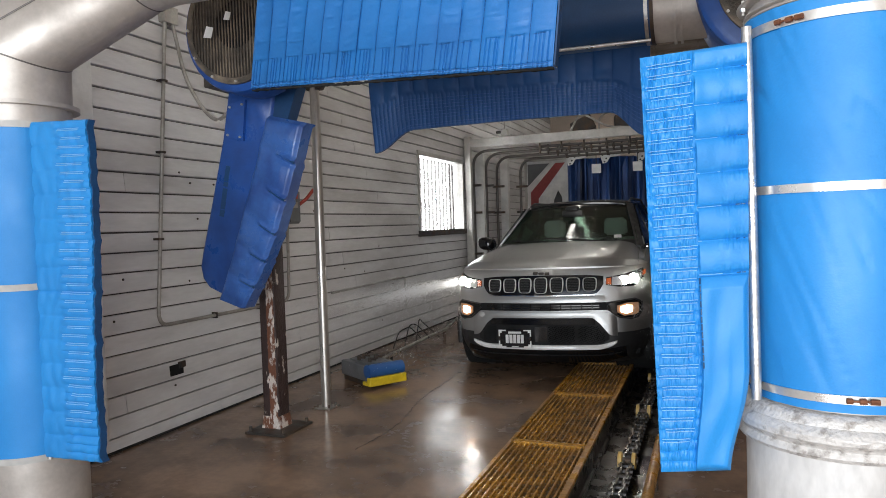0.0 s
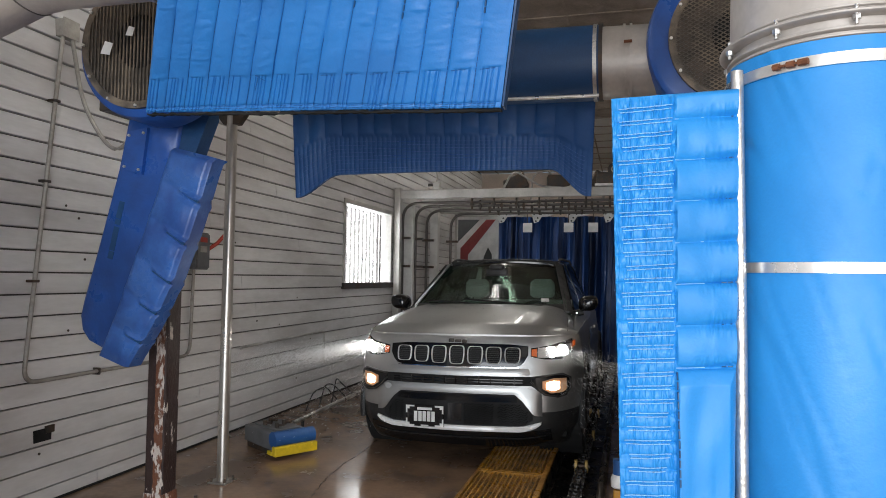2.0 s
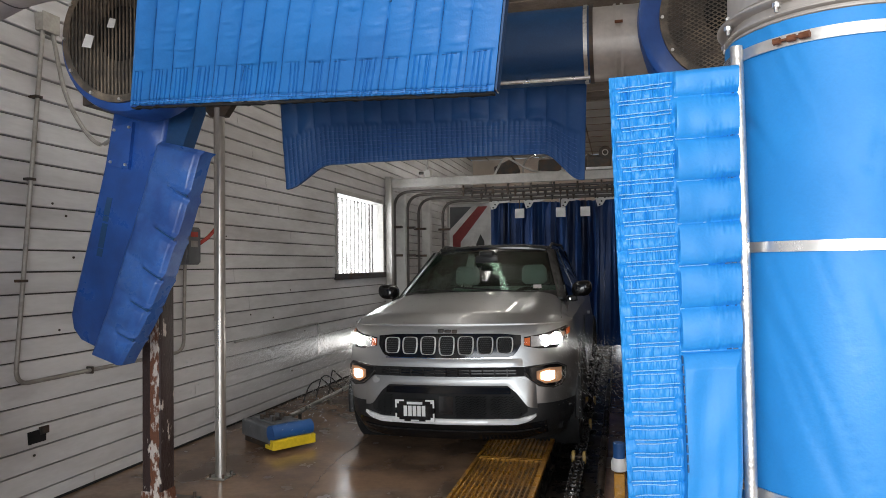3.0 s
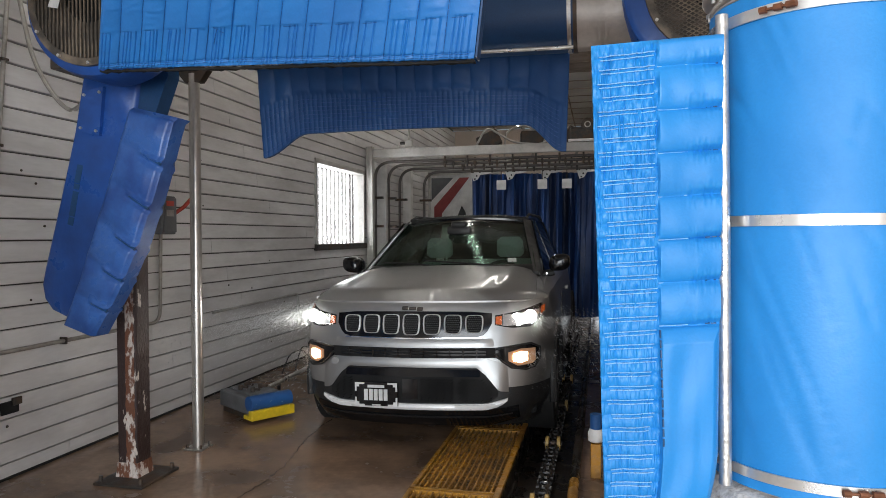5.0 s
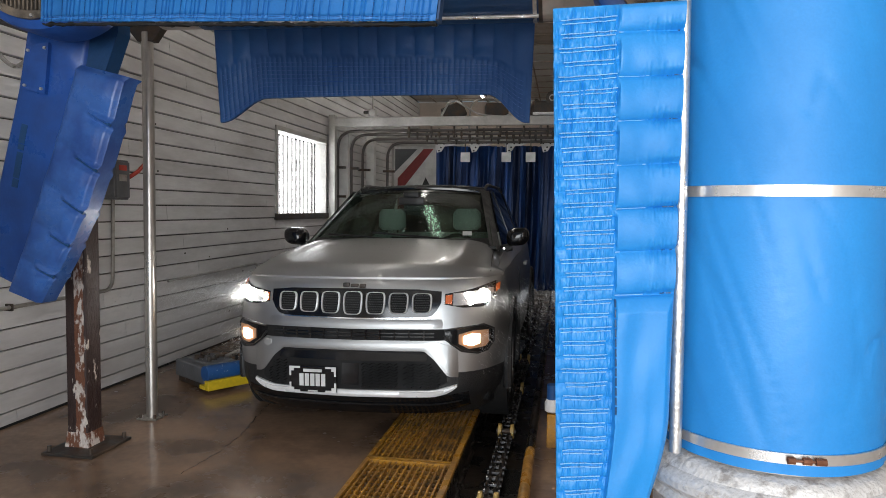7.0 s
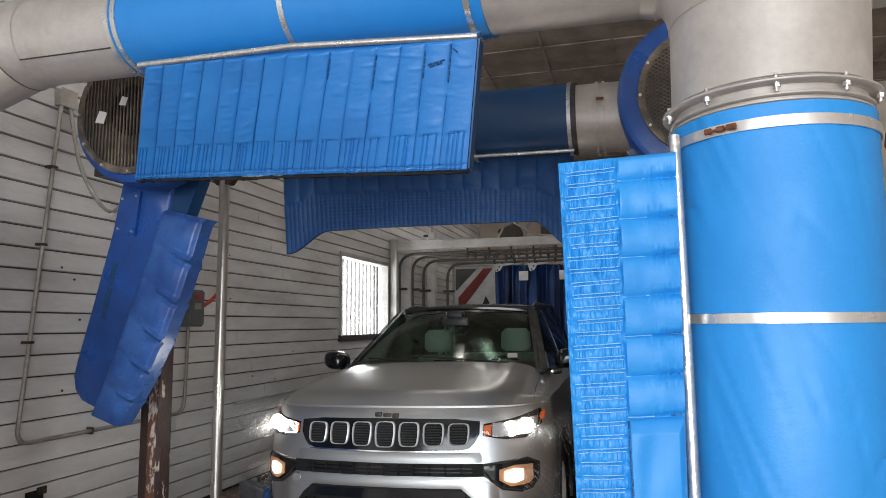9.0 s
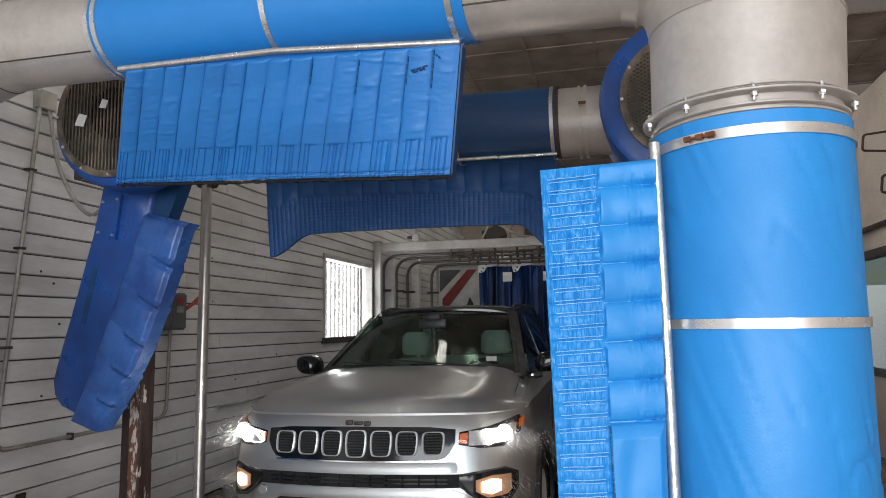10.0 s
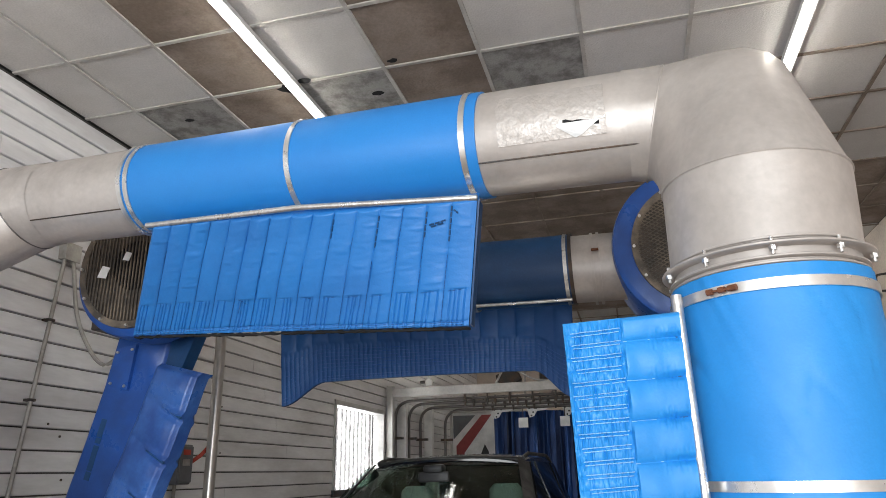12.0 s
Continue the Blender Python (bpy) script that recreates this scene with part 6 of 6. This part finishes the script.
car_part("chin_lip", strip(-0.66, 0.66, lin((0, 0.226), (0.5, 0.230), (0.66, 0.25)), lin((0, 0.216), (0.5, 0.220), (0.66, 0.242)), 0.022, 0.03, 30, 2), M_black, "ridge along the chin")
car_part("tow_cap", cyl((-0.545, front(0.545, 0.575) - 0.026, 0.578), (-0.545, front(0.545, 0.575), 0.578), 0.024, 18), M_silver, "round tow-eye cap")
# plate, writing shown as plain bars
PY, PX, PZ = front(0.22, 0.37) - 0.050, -0.225, 0.374
plate = car_part("number_plate", box(PX - 0.148, PX + 0.148, PY, PY + 0.014, PZ - 0.079, PZ + 0.079, 0.006), M_black_gloss, "black number plate in a pale frame", False)
for sx in (-1, 1):
    for sz in (-1, 1):
        corner = bmesh.new()
        for x0, x1, z0, z1 in ((0.080, 0.146, 0.066, 0.077), (0.135, 0.146, 0.020, 0.066), (0.118, 0.135, 0.050, 0.066)):
            (a, b), (c, d) = sorted((PX + sx * x0, PX + sx * x1)), sorted((PZ + sz * z0, PZ + sz * z1))
            box(a, b, PY - 0.004, PY + 0.002, c, d, bm=corner)
        car_part("frame_corner", corner, M_white, "pale patterned frame corner", False, plate)
car_part("frame_bar", box(PX - 0.03, PX + 0.03, PY - 0.004, PY + 0.002, PZ - 0.074, PZ - 0.066), M_white, "pale frame bar", False, plate)
for k in range(5):
    x = PX - 0.083 + k * 0.034
    car_part("plate_bar", box(x, x + 0.026, PY - 0.003, PY + 0.001, PZ - 0.040, PZ + 0.034), M_white, "white bar", False, plate)
car_part("plate_bar", box(PX - 0.058, PX + 0.058, PY - 0.003, PY + 0.001, PZ + 0.044, PZ + 0.062), M_white, "white bar", False, plate)

for s in (-1, 1):
    a, b = (0.555, 0.845) if s > 0 else (-0.845, -0.555)
    ht, hb = lin((0.555, 0.882), (0.70, 0.905), (0.845, 0.945)), lin((0.555, 0.82), (0.66, 0.80), (0.78, 0.80), (0.845, 0.86))
    hl = car_part("headlight", strip(a, b, ht, hb, 0.002, 0.06, 20, 4), M_black_gloss, "lit headlamp under a clear lens")
    i0, i1 = (0.560, 0.598) if s > 0 else (-0.598, -0.560)
    car_part("indicator", strip(i0, i1, lin((0.55, 0.872), (0.66, 0.888)), lin((0.55, 0.828), (0.66, 0.815)), 0.008, 0.01, 8, 3), M_amber, "orange indicator", True, hl)
    j0, j1 = (0.604, 0.825) if s > 0 else (-0.825, -0.604)
    car_part("reflector", strip(j0, j1, lin((0.66, 0.888), (0.80, 0.905)), lin((0.66, 0.815), (0.80, 0.822)), 0.007, 0.02, 8, 3), M_reflector, "lit reflector", True, hl)
    for xc, zc, rr in ((0.695, 0.853, 0.040), (0.772, 0.864, 0.042)):
        y = front(xc, zc) - 0.014
        car_part("lamp_projector", cyl((s * xc, y, zc), (s * xc, y + 0.02, zc), rr, 20), M_head, "white lit projector", True, hl)
    k0, k1 = (0.555, 0.845) if s > 0 else (-0.845, -0.555)
    ln = car_part("lens", strip(k0, k1, lambda x: ht(x) - 0.004, lambda x: hb(x) + 0.004, 0.024, 0.002, 20, 4, 0.006), M_lens, "", True, hl)
    ln.visible_shadow = False
    car_part("corner_marker", strip(0.838 if s > 0 else -0.858, 0.858 if s > 0 else -0.838, lin((0.82, 0.915), (0.86, 0.93)), lin((0.82, 0.87), (0.86, 0.89)), 0.026, 0.01, 4, 2), M_amber, "orange side marker", True, hl)
    f0, f1 = (0.560, 0.832) if s > 0 else (-0.832, -0.560)
    fg = car_part("fog_lamp", strip(f0, f1, lin((0.56, 0.668), (0.66, 0.682), (0.78, 0.692), (0.832, 0.660)), lin((0.56, 0.612), (0.66, 0.548), (0.75, 0.530), (0.80, 0.540), (0.832, 0.585)), 0.006, 0.03, 24, 4), M_black_gloss, "recessed fog lamp")
    g0, g1 = (0.642, 0.806) if s > 0 else (-0.806, -0.642)
    car_part("lamp_bowl", strip(g0, g1, lin((0.642, 0.645), (0.72, 0.665), (0.806, 0.660)), lin((0.642, 0.590), (0.70, 0.556), (0.79, 0.562), (0.806, 0.580)), 0.012, 0.01, 18, 4, 0.004), M_foglit, "warm lit reflector bowl", True, fg)
    h0, h1 = (0.672, 0.762) if s > 0 else (-0.762, -0.672)
    car_part("bulb", strip(h0, h1, lin((0.672, 0.636), (0.72, 0.648), (0.762, 0.640)), lin((0.672, 0.588), (0.72, 0.574), (0.762, 0.586)), 0.020, 0.01, 12, 4, 0.006), M_fog, "warm lit fog lamp", True, fg)
    rim = [(0.560, 0.640), (0.60, 0.590), (0.66, 0.546), (0.75, 0.528), (0.80, 0.538), (0.832, 0.585), (0.832, 0.660), (0.78, 0.694), (0.66, 0.684), (0.56, 0.670)]
    car_part("bezel", tube([Vector((s * x, front(x, z) - 0.010, z)) for x, z in rim], 0.007, 8), M_black, "dark bezel", True, fg)


def road_wheel(x, y):
    w = new("wheel")
    w.parent = car
    w.location = (x, y, 0.345)
    w["label"] = "wet tyre on a silver alloy wheel"
    s = 1 if x > 0 else -1
    prof = ((-0.10, 0.22), (-0.115, 0.26), (-0.11, 0.32), (-0.085, 0.342), (0.085, 0.342), (0.11, 0.32), (0.115, 0.26), (0.10, 0.22))
    part("tyre", loft([ring((xx, 0, 0), (1, 0, 0), rr, 40) for xx, rr in prof], False), M_tyre, w, smooth=True)
    tr = bmesh.new()
    for k in range(48):
        a = 2 * math.pi * k / 48
        b = box(-0.10, 0.10, -0.013, 0.013, 0.335, 0.350)
        turned(b, pose(0, 0, 0, math.degrees(a), 0, 0))
        merge(tr, b)
    part("tread", tr, M_tyre, w)
    part("rim", loft([ring((xx * s, 0, 0), (1, 0, 0), rr, 40) for xx, rr in ((-0.10, 0.22), (-0.02, 0.20), (0.095, 0.205), (0.105, 0.225))], False), M_satin, w, smooth=True)
    for k in range(5):
        b = box(0.06 * s - 0.015, 0.06 * s + 0.015, -0.03, 0.03, 0.03, 0.21, 0.006)
        part("spoke", turned(b, pose(0, 0, 0, 72 * k, 0, 0)), M_satin, w, smooth=True)
    part("hub", cyl((0.04 * s, 0, 0), (0.095 * s, 0, 0), 0.05, 20), M_satin, w, smooth=True)
    return w


wheels = [road_wheel(x, y) for x in (-0.79, 0.79) for y in (0.86, 3.50)]

beads = bmesh.new()
for k in range(160):
    u, v = random.uniform(0.06, 0.94), random.random() ** 0.7
    p = bonnet(u, v) + Vector((0, 0, 0.001))
    r = random.uniform(0.002, 0.0045)
    ringp = [p + Vector((math.cos(a) * r, math.sin(a) * r * 1.3, 0)) for a in (0, 1.05, 2.09, 3.14, 4.19, 5.24)]
    loft([ringp, [p + (q - p) * 0.6 + Vector((0, 0, r * 0.45)) for q in ringp]], bm=beads)
for k in range(260):
    p = roof(random.uniform(0.05, 0.95), random.random() ** 2 * 0.5) + Vector((0, 0, 0.001))
    r = random.uniform(0.003, 0.008)
    ringp = [p + Vector((math.cos(a) * r, math.sin(a) * r * 1.3, 0)) for a in (0, 1.05, 2.09, 3.14, 4.19, 5.24)]
    loft([ringp, [p + (q - p) * 0.6 + Vector((0, 0, r * 0.5)) for q in ringp]], bm=beads)
car_part("water_beads", beads, M_drop, "scattered water beads", True)["kind"] = "stuff"

# water blown off the car's front corners, in short streaks and drops
for s in (-1, 1):
    sp = bmesh.new()
    for k in range(1300 if s < 0 else 900):
        if k % 3:
            p = Vector((s * 0.80, 0.22, 0.85)) + Vector((s * (random.expovariate(1 / 0.09) - 0.03), random.uniform(-0.10, 0.22), random.gauss(0, 0.040)))
            p.z -= 0.22 * abs(p.x - s * 0.80)
        else:
            p = Vector((s * 0.76, 0.16, 0.60)) + Vector((s * random.expovariate(1 / 0.06), random.uniform(-0.08, 0.16), -random.expovariate(1 / 0.07) + 0.05))
        q = Vector((s * random.uniform(0.004, 0.026), random.uniform(-0.01, 0.01), random.uniform(-0.030, -0.004)))
        w = q.cross(Vector((random.uniform(-1, 1), random.uniform(-1, 1), random.uniform(-1, 1))))
        w = w.normalized() * random.uniform(0.0003, 0.0007)
        sp.faces.new([sp.verts.new(c) for c in (p - w, p + w, p + q)])
    car_part("water_spray", sp, M_spray, "thin streaks of blown water")["kind"] = "stuff"
drip = bmesh.new()
for k in range(900):
    u, v = random.uniform(0.04, 0.96), 1 - random.random() ** 1.3
    if noise.noise(Vector((u * 7, v * 5, 2.0))) < -0.02 - 0.15 * v:
        continue
    p = screen(u, 0.13 + 0.83 * v) + Vector((0, -0.006, 0.004))
    l, w = random.uniform(0.004, 0.026), random.uniform(0.0015, 0.0045)
    d = (screen(u, 0.5) - screen(u, 0.6)).normalized()
    x = Vector((w, 0, 0)) + d * random.uniform(-0.4, 0.4) * w
    up = Vector((0, -0.45, 0.9)) * w * 0.5
    a = [p - x, p + x, p + x * 0.5 + d * l, p - x * 0.5 + d * l]
    loft([a, [c * 0.7 + (p + d * l * 0.5) * 0.3 + up for c in a]], bm=drip)
car_part("windscreen_water", drip, M_drop, "water drops and runs on the glass", True)["kind"] = "stuff"

# fine water hanging in the air on both sides of the lane, denser further in
for x0, way, count, lab in ((-1.97, -1, 17000, "fine water mist beside the wall, shaped like the headlamp's lit beam"), (-0.20, 1, 1500, "fine water mist hanging beside the conveyor trench")):
    air = bmesh.new()
    for k in range(count):
        y = 5.25 + 1.35 * random.random() ** 0.6
        out = random.expovariate(1 / 0.30)
        if out > (1.15 if way < 0 else 0.34):
            continue
        # beam put into the shape: starts at lamp height, slopes down, widens outwards
        p = Vector((x0 + way * out, y - 0.15 * out, 0.845 - 0.16 * out + random.gauss(0, 0.020 + 0.055 * out)))
        if way > 0 or k % 6 == 0:
            p.z -= random.expovariate(1 / 0.16)
        if p.z < 0.06:
            continue
        q = Vector((way * random.uniform(0.004, 0.022), random.uniform(-0.01, 0.01), random.uniform(-0.022, 0.0)))
        w = q.cross(Vector((random.uniform(-1, 1), random.uniform(-1, 1), random.uniform(-1, 1)))).normalized() * random.uniform(0.0005, 0.0012)
        air.faces.new([air.verts.new(c) for c in (p - w, p + w, p + q)])
    tagged(part("water_mist", air, M_spray), lab, "water mist", kind="stuff")

# ---- siding boards of the wall, laid last ----
PITCH, Z0 = 0.131, -0.041


def siding_board(y0, y1, z):
    bm = bmesh.new()
    prof = ((-0.018, 0.006), (0.012, 0.006), (0.016, 0.011), (0.006, PITCH - 0.004), (-0.018, PITCH - 0.004))
    loft([[(WALL + x, y, z + h) for x, h in prof] for y in (y0, y1)], bm=bm)
    part("siding_board", bm, M_siding, wall_left)


row = 0
z = Z0
while z < CEIL - 0.05:
    cuts, y = [], NEAR + (row * 1.37) % 3.0
    cuts = [NEAR]
    while y < FAR:
        if y > NEAR + 0.2:
            cuts.append(y)
        y += 3.66
    cuts.append(FAR)
    for a, b in zip(cuts, cuts[1:]):
        pieces = [(a + 0.0015, b - 0.0015)]
        if 1.20 < z < 2.30:
            pieces = [(p, q) for p, q in ((a + 0.0015, min(b - 0.0015, 8.70)), (max(a + 0.0015, 10.48), b - 0.0015)) if q - p > 0.02]
        for p, q in pieces:
            siding_board(p, q, z)
    row += 1
    z = Z0 + row * PITCH

rng = random.Random(5)
nail = bmesh.new()
cyl((0, 0, 0), (0.006, 0, 0), 0.008, 7, nail)
nail_mesh = part("nail", nail, M_darksteel, wall_left)
nail_mesh.location = (WALL + 0.012, 5.3, 1.05)
for k in range(26):
    ob = new("nail", nail_mesh.data)
    ob.parent = wall_left
    ob.location = (WALL + 0.012, rng.uniform(2.8, 8.4), Z0 + PITCH * rng.randint(2, 20) + rng.choice((0.03, 0.09)))

SPEED = 0.20


def motions():
    walk(car, [(t, pose(-1.115, 6.24 - SPEED * t, 0)) for t in (0, 3, 6, 9, 12)])
    for w in wheels:
        x, y, zz = w.location
        walk(w, [(t, pose(x, y, zz, math.degrees(SPEED * t / 0.345), 0, 0)) for t in (0, 2, 4, 6, 8, 10, 12)])
    for k, r in enumerate(rollers):
        walk(r, [(t, pose(-0.22, 3.47 + 1.1 * k - SPEED * t, -0.05)) for t in (0, 6, 12)])


motions()
